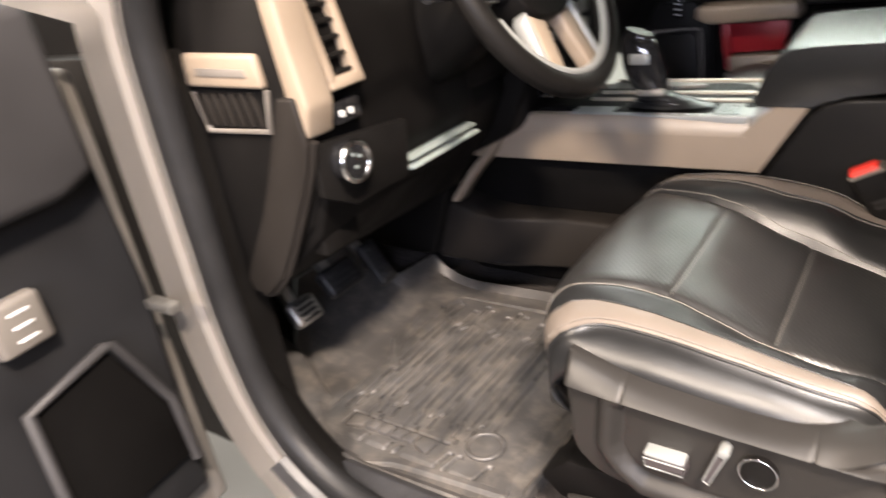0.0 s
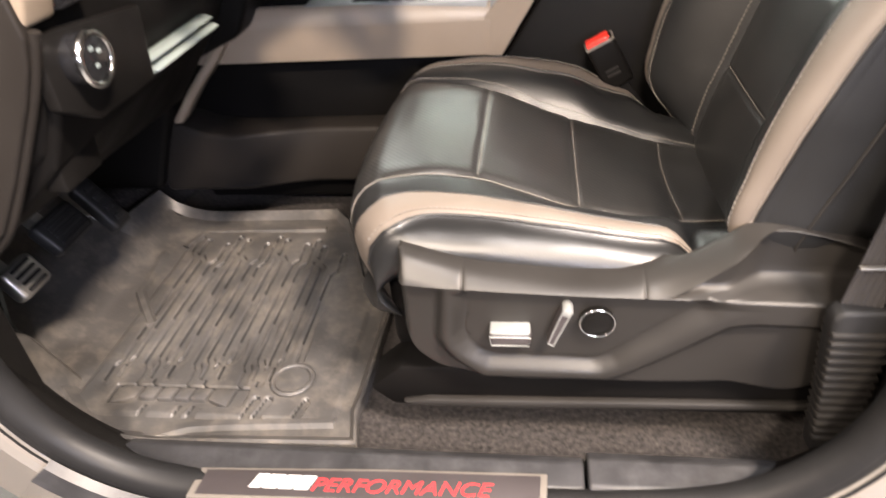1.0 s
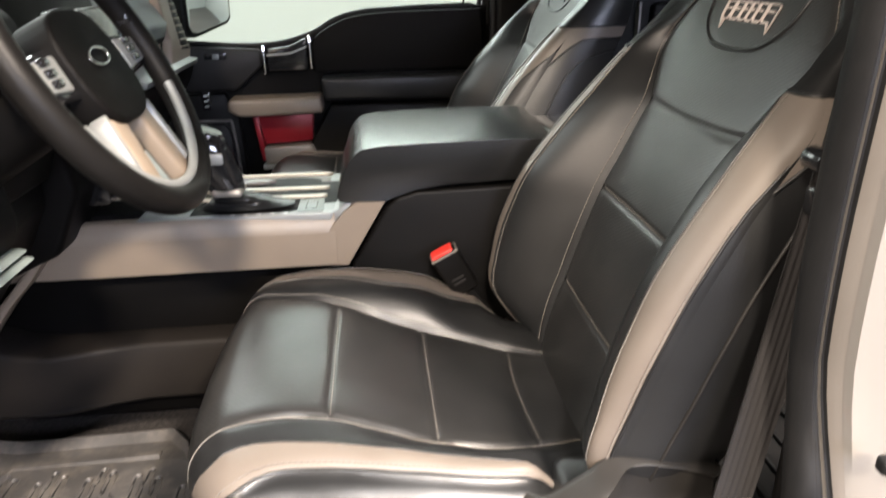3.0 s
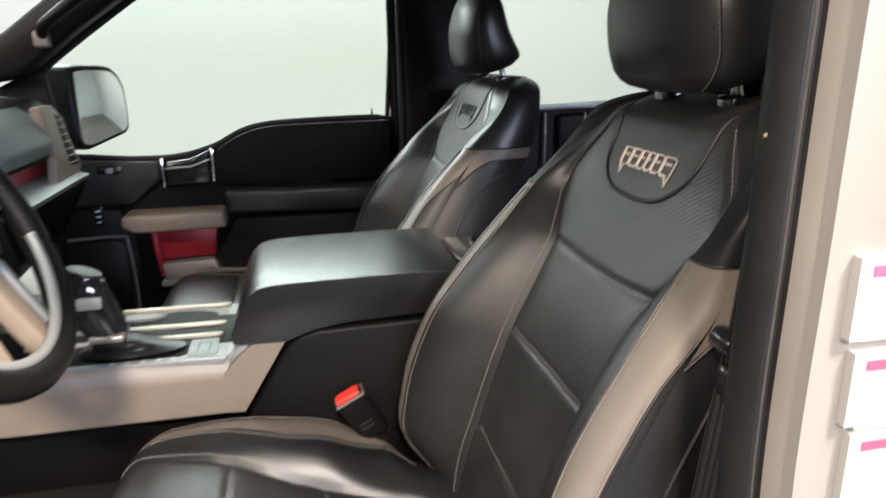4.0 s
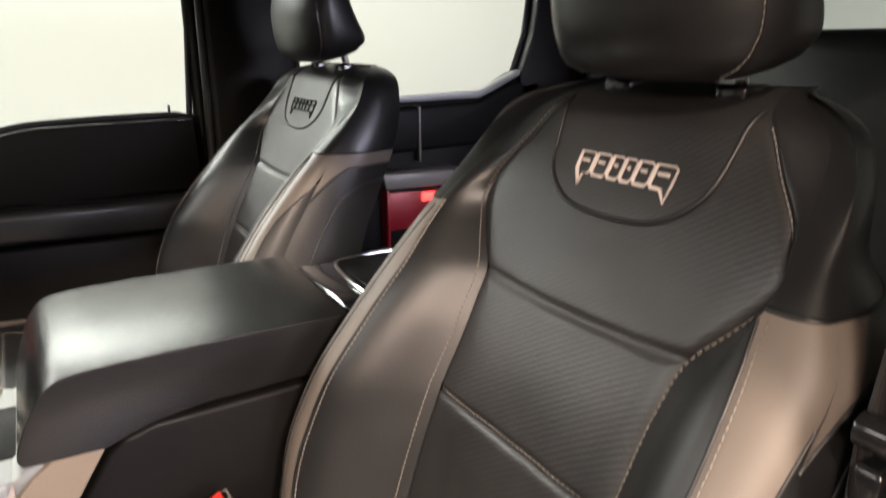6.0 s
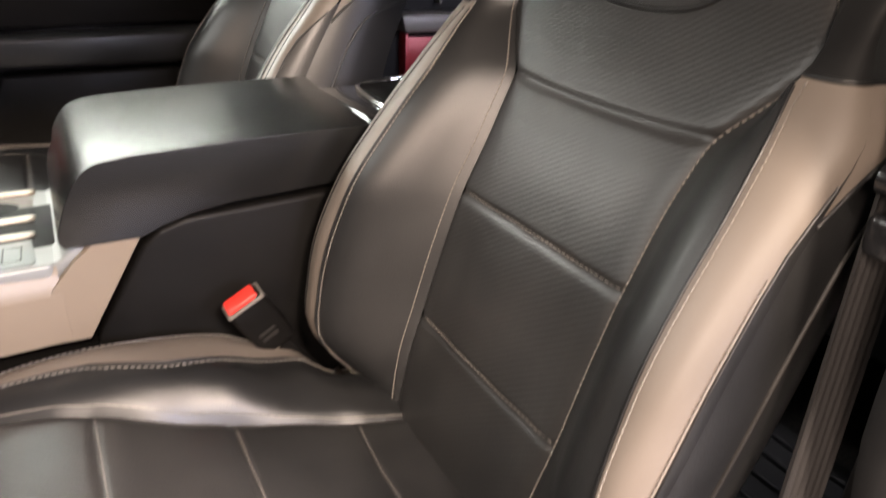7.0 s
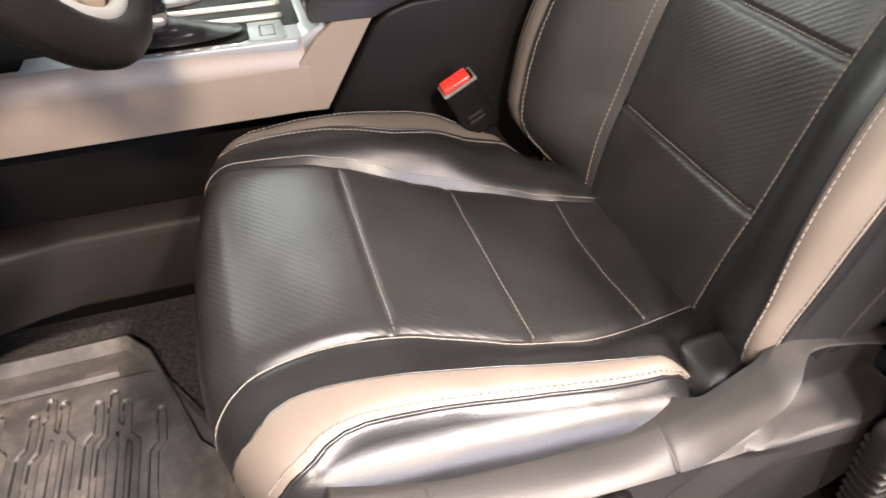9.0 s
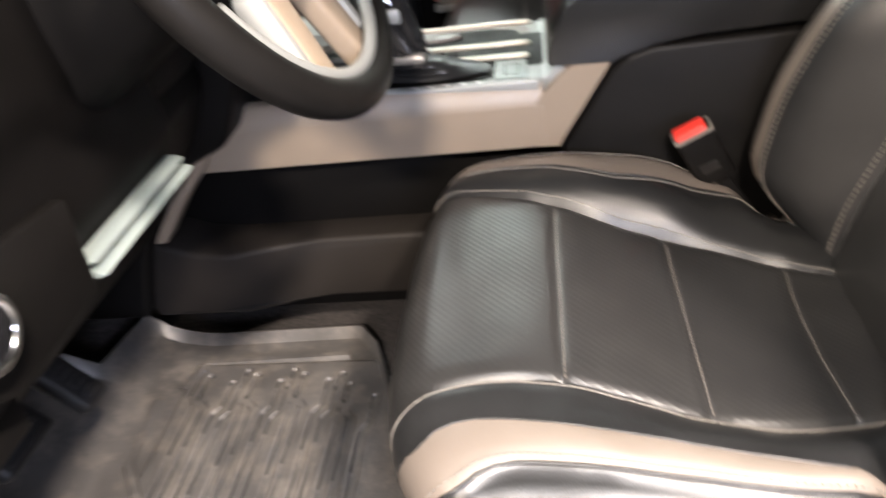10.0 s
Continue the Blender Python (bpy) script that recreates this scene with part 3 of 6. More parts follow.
def front_seat(name, label, yc, s, pad):
    """A front bucket seat; s: 1 with its outer side at -y, -1 the other way round."""
    seat = thing(name, label, "car seat", "front seats of the cab")

    def place(v):
        return Vector((v.x, yc + s * v.y, v.z))

    # cushion
    ks = [("f", t) for t in (1.0, 0.66, 0.33)] + [("n", math.radians(a)) for a in (90, 76, 62, 48, 34, 20, 8)]
    tops = set(np.linspace(0, 1, 44).tolist())
    for q in SEAMS:
        for d in (-0.008, -0.004, 0, 0.004, 0.008, 0.012, 0.016):
            tops.add(float((q + d + 0.105) / (CUSHION_REAR + 0.105)))
    ks += [("t", t) for t in sorted(tops)]

    def place_c(v):
        return place(v + (Vector((-0.035, 0, 0.030)) if pad > 4 else Vector((0, 0, 0))))

    def rows(lanes):
        return [[place_c(cushion_point(k, y(k), d, pad)) for y, d in lanes] for k in ks]

    def x_of(k):
        if k[0] == "t":
            return -0.105 + (CUSHION_REAR + 0.105) * k[1]
        return -0.105 - 0.05 * math.sin(k[1]) if k[0] == "n" else -0.155

    def wi(k, extra=0.0, sign=1):
        return sign * (insert_half(x_of(k), sign > 0) + extra)
    ins = [-1, -0.97, -0.93, -0.8, -0.6, -0.4, -0.2, 0, 0.2, 0.4, 0.6, 0.8, 0.93, 0.97, 1]
    sheet("seat_insert", rows([((lambda k, f=f: wi(k, 0.0, 1 if f > 0 else -1) * abs(f)), 0) for f in ins]), INSERT, seat, "black ribbed leather centre panel with dust")
    for sign in (-1, 1):
        fr = (0, 0.08, 0.16, 0.35, 0.6, 0.8, 1)
        seam, edge = (STRIPE_IN, EDGE_IN) if sign > 0 else (STRIPE_OUT, EDGE_OUT)

        def lane(f, seam=seam, edge=edge, sign=sign):
            return lambda k: sign * (seam(x_of(k)) * (1 - f) + edge(x_of(k)) * f)

        def beyond(g, edge=edge, sign=sign):
            return lambda k: sign * (edge(x_of(k)) * (1 - g) + 0.2545 * g)
        sheet("cushion_bolster", rows([((lambda k, f=f, seam=seam, sign=sign: wi(k, 0.0, sign) * (1 - f) + sign * seam(x_of(k)) * f), 0) for f in fr]), LEATHER, seat, "creased black leather bolster")
        sheet("cushion_stripe", rows([(lane(f), d) for f, d in ((0, 0), (0.06, -0.0004), (0.3, -0.0016), (0.6, -0.0008), (0.84, 0.002), (1, 0.007))]), GREIGE, seat, "greige leather stripe")
        sheet("cushion_side", rows([(beyond(g), d) for g, d in ((0, 0.007), (0.10, 0.011), (0.30, 0.0125), (0.55, 0.017), (0.86, 0.028), (1, 0.042))] + [((lambda k, y=y, sign=sign: sign * y), d) for y, d in ((0.252, 0.058), (0.243, 0.072), (0.225, 0.082), (0.19, 0.085))]), LEATHER, seat)
        tube("piping", [place_c(cushion_point(k, lane(1.0)(k), 0.0065, pad)) for k in ks[3:-1:2]], 0.0020, LEATHER, seat, n=6)
        tube("piping", [place_c(cushion_point(k, lane(0.0)(k), -0.0003, pad)) for k in ks[3:-1:2]], 0.0012, LEATHER, seat, n=6)
        up = Vector((0, 0, 0.0012))
        stitches("stitching", [place_c(cushion_point(k, lane(0.86)(k), 0.0016, pad)) + up for k in ks[5:-1:2]], THREAD, seat)
        if sign > 0:
            stitches("stitching", [place_c(cushion_point(k, lane(-0.12)(k), 0.0, pad)) + up for k in ks[5:-1:2]], CORD, seat)
        stitches("stitching", [place_c(cushion_point(k, wi(k, 0.004, sign), 0, pad)) + up for k in ks[3:-1]], CORD, seat, length=0.008, gap=0.0008, r=0.00065)
    for q in SEAMS:
        line = []
        for f in np.linspace(-0.97, 0.97, 16):
            x = q - (0.007 * (1 - f * f) if q > 0.2 else 0.0)
            y = insert_half(q, f > 0) * f
            fr = NOSE(abs(y)) + 0.052
            line.append(place_c(cushion_point(("t", (x + 0.003 - fr) / (CUSHION_REAR - fr)), y, 0, pad)) + Vector((0, 0, 0.0006)))
        stitches("stitching", line, THREAD, seat, r=0.0006)
    part("seat_pan", box(-0.10, 0.40, yc - 0.215, yc + 0.215, 0.10, 0.235, 0.02, 3), SOFT, seat)

    # backrest
    zs = sorted(set(np.linspace(0.225, 0.82, 46).tolist() + [0.828, 0.836, 0.843, 0.849, 0.854, 0.858, 0.861]
                    + [q + d for q in BACK_SEAMS for d in (-0.020, -0.016, -0.012, -0.008, -0.004, 0, 0.004, 0.008, 0.012)]))
    ts = [-1, -0.97, -0.92, -0.8, -0.6, -0.4, -0.2, 0, 0.2, 0.4, 0.6, 0.8, 0.92, 0.97, 1]
    sheet("back_insert", lane_rows(zs, "insert", ts, pad, place), INSERT, seat, "black ribbed leather centre panel")
    low = [z for z in zs if z <= 0.692] + [0.695]
    high = [0.695] + [z for z in zs if z > 0.70]
    for sign in (-1, 1):
        e = 1e-6
        inner = sign > 0
        cut = (0.70 if pad < 4 else 0.90) if inner else 1.0
        reach = 0.42 if inner and pad > 4 else 0.80
        bt = [t * cut for t in (0, 0.05, 0.1, 0.2, 0.35, 0.5, 0.65, 0.8, 0.9, 1)]
        sheet("back_bolster", lane_rows(zs, "bolster", [sign * max(t, e) for t in bt], pad, place), LEATHER, seat, "rounded black leather bolster")
        st = [sign * max(t, e) for t in (0, 0.1, 0.25, 0.4, 0.55, 0.7, 0.85, 1)]

        def stripe_end(z):
            return reach + (1.0 - reach) * step((z - 0.58) / 0.09)

        def stripe_rows(levels, shares):
            return [[place(back_point(z, "stripe", sign * max(f * stripe_end(z), e), pad)) for f in shares] for z in levels]
        spare = [z for z in low if z < 0.655]
        sheet("stripe_border", [[place(back_point(z, "stripe", sign * (stripe_end(z) * (1 - f) + f), pad)) for f in (0, 0.33, 0.66, 1)] for z in spare], LEATHER, seat)
        if inner:
            rim_rows = lane_rows(low, "bolster", [cut + (1 - cut) * f for f in (0, 0.25, 0.5, 0.75, 1)], pad, place)
            body_rows = stripe_rows(low, (0.1, 0.25, 0.4, 0.55, 0.7, 0.85, 1))
            sheet("back_stripe", [p + q for p, q in zip(rim_rows, body_rows)], GREIGE, seat, "greige leather stripe")
            sheet("shoulder_edge", lane_rows(high, "bolster", [cut, (cut + 1) / 2, 1], pad, place), LEATHER, seat)
            tube("piping", [place(back_point(z, "bolster", cut, pad)) for z in low[::2]], 0.0018, LEATHER, seat, n=6)
        else:
            sheet("back_stripe", stripe_rows(low, (0, 0.1, 0.25, 0.4, 0.55, 0.7, 0.85, 1)), GREIGE, seat, "greige leather stripe")
        sheet("shoulder", lane_rows(high, "stripe", st, pad, place), LEATHER, seat)
        sd = [sign * max(t, e) for t in (0, 0.08, 0.16, 0.3, 0.45, 0.6, 0.8, 1)]
        def brim(t):
            return (0.662 if pad < 4 else 0.671) - 0.050 * max(0.0, 1 - abs(t) / 0.35) ** 2

        def side_rows(levels, lo, hi):
            return [[place(back_point(lo(t) + (hi(t) - lo(t)) * f, "side", t, pad)) for t in sd] for f in levels]
        sheet("back_side", side_rows(np.linspace(0, 1, 40), lambda t: 0.226, brim), LEATHER, seat)
        sheet("stripe_return", side_rows(np.linspace(0, 1, 6), brim, lambda t: 0.695), GREIGE, seat, "greige leather band round the shoulder")
        sheet("shoulder_side", lane_rows(high, "side", sd, pad, place), LEATHER, seat)
        tube("piping", [place(back_point(brim(t), "side", t, pad)) for t in sd], 0.0022, LEATHER, seat, n=6)
        tube("piping", [place(back_point(0.695, "side", t, pad)) for t in sd], 0.0022, LEATHER, seat, n=6)
        sheet("back_shell", lane_rows(zs, "rear", [sign * max(t, e) for t in (0, 0.15, 0.35, 0.6, 1)], pad, place), PLASTIC, seat)
        out = Vector((-0.001, -s * -sign * 0.001, 0))
        tube("piping", [place(back_point(z, "stripe", sign * stripe_end(z), pad)) for z in low[::2] if z < 0.64], 0.0016, LEATHER, seat, n=6)
        tube("piping", [place(back_point(z, "stripe", sign * 0.01, pad)) for z in low[::2]], 0.0015, LEATHER, seat, n=6)
        welt = [(z, 0.31 + 0.12 * (z - 0.3)) for z in low[1::2] if z < 0.585] + [(0.605, 0.37), (0.622, 0.42), (0.634, 0.52), (0.640, 0.65), (0.644, 0.80), (0.646, 0.97)]
        tube("piping", [place(back_point(z, "side", sign * t, pad)) for z, t in welt], 0.0024, SHIELD if sign < 0 else LEATHER, seat, n=6)
        for share in (0.93,):
            stitches("stitching", [place(back_point(z, "stripe", sign * min(1.0, share * stripe_end(z)), pad)) + Vector((-0.0012, s * sign * 0.0006, 0)) for z in low[1::2] if z < 0.60], THREAD, seat)
        if not inner:
            stitches("stitching", [place(back_point(z, "stripe", sign * 0.10, pad)) + Vector((-0.0014, 0, 0)) for z in low[1::2]], THREAD, seat)
        stitches("stitching", [place(back_point(z, "bolster", sign * 0.06, pad)) + Vector((-0.0022, 0, 0)) for z in zs if 0.24 < z < 0.81], THREAD, seat, r=0.0008)
        if inner:
            stitches("stitching", [place(back_point(z, "bolster", cut - 0.04, pad)) + Vector((-0.0012, 0, 0)) for z in low[1::2]], THREAD, seat)
        tube("piping", [place(back_point(0.695, "stripe", q, pad)) + Vector((-0.0005, 0, 0)) for q in st], 0.0022, LEATHER, seat, n=6)
    for q in BACK_SEAMS[:2]:
        stitches("stitching", [place(back_point(q + 0.002, "insert", f, pad)) + Vector((-0.0008, 0, 0)) for f in np.linspace(-0.97, 0.97, 16)], THREAD, seat, r=0.0006)

    # emblem pad: a shield-shaped seam with a row of plain embroidered shapes
    def on_back(y, z, lift=0.0):
        f = y / BACK_INSERT(z)
        return place(back_point(z, "insert", f if abs(f) > 1e-6 else 1e-6, pad)) + Vector((-lift, 0, 0))
    rim = spline([(-0.110, 0.825), (-0.103, 0.778), (-0.096, 0.750), (-0.080, 0.731), (-0.055, 0.718), (-0.02, 0.713), (0.02, 0.713), (0.055, 0.718), (0.080, 0.731), (0.096, 0.750), (0.103, 0.778), (0.110, 0.825)], 5)
    tube("emblem_seam", [on_back(y, z) for y, z in rim], 0.0028, LEATHER, seat, n=6)
    # six angular silver shapes with a dark core, the outer two drawn down to a point
    foot, tall = 0.7445, 0.7640
    silk = LOGO if pad < 4 else SOFT
    for i, (y0, wd) in enumerate(((-0.060, 0.0205), (-0.0380, 0.0190), (-0.0175, 0.0155), (-0.0010, 0.0145), (0.0150, 0.0180), (0.0345, 0.0240))):
        ring = [(y0, foot + 0.003), (y0 + 0.003, foot), (y0 + wd - 0.003, foot), (y0 + wd, foot + 0.003), (y0 + wd + 0.001, tall - 0.002), (y0 + wd - 0.002, tall), (y0 + 0.002, tall)]
        if i == 0:
            ring[0:2] = [(y0 + 0.002, foot + 0.004), (y0 + 0.011, foot - 0.010), (y0 + 0.012, foot)]
        if i == 5:
            ring[2:4] = [(y0 + wd - 0.010, foot), (y0 + wd - 0.002, foot - 0.010), (y0 + wd, foot + 0.004)]
        tube("embroidered_shape", [on_back(s * -y, z, 0.0010) for y, z in ring], 0.0021, silk, seat, n=6, closed=True, flat=0.6)
        tube("embroidered_core", [on_back(s * -y, z, 0.0008) for y, z in ((y0 + 0.006, (foot + tall) / 2 + 0.002), (y0 + wd - 0.006, (foot + tall) / 2 + 0.002))], 0.0020, silk, seat, n=6)

    # head restraint
    HZ = (0.834, 0.838, 0.845, 0.855, 0.870, 0.885, 0.900, 0.920, 0.940, 0.960, 0.980, 0.996, 1.007, 1.014, 1.017)
    front_x = curve1(HZ, (0.540, 0.528, 0.518, 0.512, 0.508, 0.505, 0.504, 0.503, 0.505, 0.509, 0.515, 0.522, 0.530, 0.539, 0.548))
    rear_x = curve1(HZ, (0.560, 0.580, 0.604, 0.628, 0.644, 0.642, 0.633, 0.622, 0.614, 0.608, 0.603, 0.598, 0.592, 0.582, 0.560))
    half_y = curve1(HZ, (0.060, 0.088, 0.107, 0.119, 0.127, 0.130, 0.131, 0.131, 0.129, 0.125, 0.117, 0.105, 0.088, 0.064, 0.020))

    def head_point(z, a):
        ca, sa = math.cos(a), math.sin(a)
        px, py = math.copysign(abs(ca) ** 0.62, ca), math.copysign(abs(sa) ** 0.60, sa)
        xf, xr = front_x(z), rear_x(z)
        x = (xf + xr) / 2 + px * (xr - xf) / 2
        w = half_y(z) * (1 - 0.10 * (px + 1) ** 1.5 / 2)
        return Vector((x + 0.014 * abs(py) ** 2.4 * (1 - px) / 2 * 1.2, py * w - 0.008, z))
    levels = sorted(set(HZ) | {0.8775, 0.8925, 0.91, 0.93, 0.95, 0.97})
    sheet("headrest", [[place(head_point(z, 2 * math.pi * j / 44)) for j in range(44)] for z in levels], LEATHER, seat, "padded black leather head restraint", closed=True)
    for sign in (-1, 1):
        line = [place(head_point(z, sign * (math.pi - 0.98))) + Vector((-0.0006, 0, 0)) for z in levels[1:-2]]
        tube("headrest_seam", line, 0.0013, LEATHER, seat, n=6)
        stitches("stitching", [p + Vector((-0.001, 0, 0)) for p in line], THREAD, seat, r=0.0007)
        ya = yc + sign * 0.066
        tube("headrest_post", [(0.612, ya, 0.79), (0.590, ya, 0.87)], 0.0065, CHROME, seat, n=12)
        part("post_collar", box(0.585, 0.622, ya - 0.016, ya + 0.016, 0.812, 0.832, 0.005, 3), GLOSS, seat)

    # side shield with its switches, outer side only
    def out(y):
        return yc - s * y
    yo = out(0.281)
    top_z = curve1((-0.066, -0.03, 0.0, 0.07, 0.14, 0.19, 0.225, 0.25, 0.28, 0.30, 0.32, 0.345, 0.38, 0.446), (0.302, 0.292, 0.284, 0.274, 0.268, 0.268, 0.274, 0.286, 0.306, 0.318, 0.324, 0.324, 0.318, 0.296))
    low_z = curve1((-0.066, -0.058, -0.041, 0.006, 0.16, 0.30, 0.43, 0.446), (0.190, 0.165, 0.143, 0.124, 0.114, 0.118, 0.140, 0.165))
    lip_z = curve1((-0.066, -0.03, 0.0, 0.10, 0.20, 0.26, 0.33, 0.446), (0.270, 0.266, 0.264, 0.258, 0.254, 0.252, 0.251, 0.247))
    arm_z = curve1((-0.066, 0.0, 0.10, 0.20, 0.232, 0.256, 0.298, 0.318, 0.345, 0.38, 0.446), (0.2705, 0.2645, 0.2585, 0.2545, 0.256, 0.272, 0.306, 0.319, 0.322, 0.316, 0.294))
    recess = [(0.014, 0.262), (0.007, 0.198), (0.012, 0.184), (0.022, 0.172), (0.037, 0.163), (0.155, 0.158), (0.174, 0.166), (0.228, 0.212), (0.262, 0.240), (0.252, 0.257), (0.20, 0.254), (0.10, 0.256)]
    frame_out = [(-0.011, 0.264), (-0.018, 0.19), (-0.014, 0.176), (-0.003, 0.160), (0.027, 0.135), (0.17, 0.134), (0.19, 0.142), (0.233, 0.171), (0.299, 0.219), (0.326, 0.223), (0.47, 0.219), (0.47, 0.250), (0.33, 0.254), (0.268, 0.263), (0.20, 0.260), (0.10, 0.262)]

    def depth_to(x, z, poly):
        """Distance from an outline, negative inside it."""
        best = 1.0
        for (ax, az), (bx, bz) in zip(poly, poly[1:] + poly[:1]):
            ux, uz = bx - ax, bz - az
            f = min(1.0, max(0.0, ((x - ax) * ux + (z - az) * uz) / (ux * ux + uz * uz)))
            best = min(best, math.hypot(x - ax - f * ux, z - az - f * uz))
        return -best if inside(x, z, poly) else best

    def shield_depth(x, z):
        a, b = depth_to(x, z, recess), depth_to(x, z, frame_out)
        d = 0.2905 - 0.013 * step(b / 0.016) if b > 0 else 0.2905
        if b < 0:
            f = max(0.0, a) / max(1e-6, max(0.0, a) - b)
            d = 0.2775 + 0.013 * step(f * 1.15)
        lip, crown = lip_z(x), top_z(x)
        arm = max(arm_z(x), lip + 0.0005)
        if z >= arm:
            d = 0.2895 - 0.024 * min(1.0, (z - arm) / max(crown - arm, 0.004)) ** 1.2
        elif z > lip:
            d = 0.2890 - 0.020 * step(min(arm - z, z - lip) / 0.007)
        else:
            d = max(d, 0.2890 - 0.0105 * step((lip - z) / 0.006)) if b > 0 or a < 0 else d
        d -= 0.026 * step((x - 0.290) / 0.050) * step((z - lip + 0.002) / 0.006)
        for q in (0.007, 0.208):
            if z > lip - 0.002:
                d -= 0.0022 * math.exp(-(((x - q) / 0.0016) ** 2))
        rim = min(crown - z, z - low_z(x), x + 0.067, 0.447 - x)
        return d - 0.012 * (1 - min(1.0, max(0.0, rim / 0.007))) ** 2
    cols = sorted(set(np.linspace(-0.066, 0.446, 150 if pad < 4 else 30).tolist() + [q + d for q in (0.007, 0.208) for d in (-0.002, -0.001, 0, 0.001, 0.002)]))
    vs = [0, 0.006, 0.014, 0.026] + np.linspace(0.04, 1.0, 74 if pad < 4 else 16).tolist()
    grid = []
    for x in cols:
        z0, z1 = low_z(x), top_z(x)
        zm = lip_z(x)
        za = max(arm_z(x), zm + 0.0005)
        zs_col = [z0 + (zm - z0) * v for v in vs] + [zm + (za - zm) * v for v in (0.03, 0.08, 0.15, 0.3, 0.5, 0.7, 0.85, 0.93, 0.98)] + [za + (z1 - za) * v for v in (0, 0.12, 0.25, 0.4, 0.55, 0.7, 0.82, 0.9, 0.96, 1)]
        col = [Vector((x, out(0.225), z0))] + [Vector((x, out(shield_depth(x, z)), z)) for z in zs_col] + [Vector((x, out(0.225 + max(0.0, shield_depth(x, z1) - 0.233) * step((x - 0.215) / 0.04)), z1 - 0.004 * step((x - 0.215) / 0.04)))]
        grid.append(col)
    grid = [[Vector((p.x, out(0.225), p.z)) for p in grid[0]]] + grid + [[Vector((p.x, out(0.225), p.z)) for p in grid[-1]]]
    shield = sheet("side_shield", grid, SHIELD, seat, "grained dark plastic side shield", angle=1.3)
    sw = part("slide_switch", box(0.035, 0.084, yo - 0.014, yo + 0.014, 0.184, 0.204, 0.006, 3, None), INLAY, seat, "satin metal-edged seat slide switch")
    part("switch_edge", box(0.036, 0.083, yo - 0.016, yo + 0.016, 0.203, 0.209, 0.003), SILVER, sw)
    lv = part("recline_switch", prism([(0.101, 0.190), (0.110, 0.185), (0.130, 0.236), (0.126, 0.243), (0.118, 0.240)], "y", yo - 0.013, yo + 0.013, 0.003), INLAY, seat, "satin recline switch")
    part("switch_edge", prism([(0.1175, 0.233), (0.127, 0.230), (0.131, 0.238), (0.126, 0.244), (0.1185, 0.241)], "y", yo - 0.015, yo + 0.015, 0.002), SILVER, lv)
    tube("switch_rim", [(x, yo - s * 0.0145, z) for x, z in ((0.038, 0.1875), (0.081, 0.1875), (0.0835, 0.200), (0.036, 0.200))], 0.0010, SILVER, sw, n=6, closed=True)
    tube("switch_rim", [(x, yo - s * 0.0135, z) for x, z in ((0.103, 0.191), (0.109, 0.1875), (0.128, 0.235), (0.119, 0.238))], 0.0010, SILVER, lv, n=6, closed=True)
    ring = [(0.158 + 0.0195 * math.cos(a), yo - s * 0.007, 0.217 + 0.0195 * math.sin(a)) for a in np.linspace(0, 2 * math.pi, 28, endpoint=False)]
    dial = part("lumbar_switch", prism([(0.158 + 0.019 * math.cos(a), 0.217 + 0.019 * math.sin(a)) for a in np.linspace(0, 2 * math.pi, 28, endpoint=False)], "y", *sorted((yo + s * 0.004, yo - s * 0.006)), 0.002), PLASTIC, seat, "round lumbar switch with a chrome rim")
    tube("switch_rim", ring, 0.0011, CHROME, dial, n=6, closed=True)
    # tucked leather where the cushion meets the backrest
    flap = box(0.262, 0.372, *sorted((out(0.165), out(0.236))), 0.205, 0.272, 0.022, 4)
    for v in flap.verts:
        v.co.z += 0.004 * math.sin(v.co.x * 160) + (v.co.x - 0.30) * 0.10
    part("corner_flap", flap, LEATHER, seat, "creased leather corner", angle=1.2)
    # base below the shield and the floor rail
    base = [(-0.130, 0.075), (-0.085, 0.115), (-0.02, 0.118), (0.43, 0.118), (0.44, 0.05), (-0.10, 0.045)]
    part("seat_riser", prism(base, "y", *sorted((out(0.20), out(0.262))), 0.006), SOFT, seat)
    part("floor_rail", box(-0.09, 0.45, *sorted((out(0.175), out(0.205))), 0.0, 0.058, 0.005), PLASTIC, seat)
    part("rail_strip", prism([(-0.085, 0.062), (-0.050, 0.069), (0.43, 0.080), (0.43, 0.071), (-0.050, 0.056)], "y", *sorted((out(0.262), out(0.274))), 0.003), SHIELD, seat, "satin grey strip along the rail")
    part("floor_rail", box(-0.09, 0.45, *sorted((out(-0.22), out(-0.18))), 0.0, 0.10, 0.005), PLASTIC, seat)
    return seat


front_seat("driver_seat", "black leather bucket seat with greige stripes and side switches", -0.03, 1, 0.0)
front_seat("passenger_seat", "black leather bucket seat with greige stripes beside the console", 0.81, -1, 5.0)

# ---- passenger side: doors, pillars, windows ----
door = thing("door_1", "closed front passenger door, black with greige pull handle", "car door", kind="structure")
BELT = [(-0.52, 0.640), (-0.40, 0.630), (-0.30, 0.622), (-0.21, 0.621), (-0.14, 0.630), (-0.07, 0.652), (-0.01, 0.684), (0.06, 0.702), (0.16, 0.708), (0.30, 0.712), (0.42, 0.712)]
part("door_panel", prism([tuple(p) for p in spline(BELT, 4)] + [(0.445, 0.712), (0.445, 0.04), (-0.52, 0.04)], "y", 1.185, 1.23, 0.004), SOFT, door)
upper = [tuple(p) for p in spline([(-0.078, 0.60), (-0.066, 0.640), (-0.005, 0.677), (0.06, 0.695), (0.16, 0.701), (0.40, 0.704)], 5)]
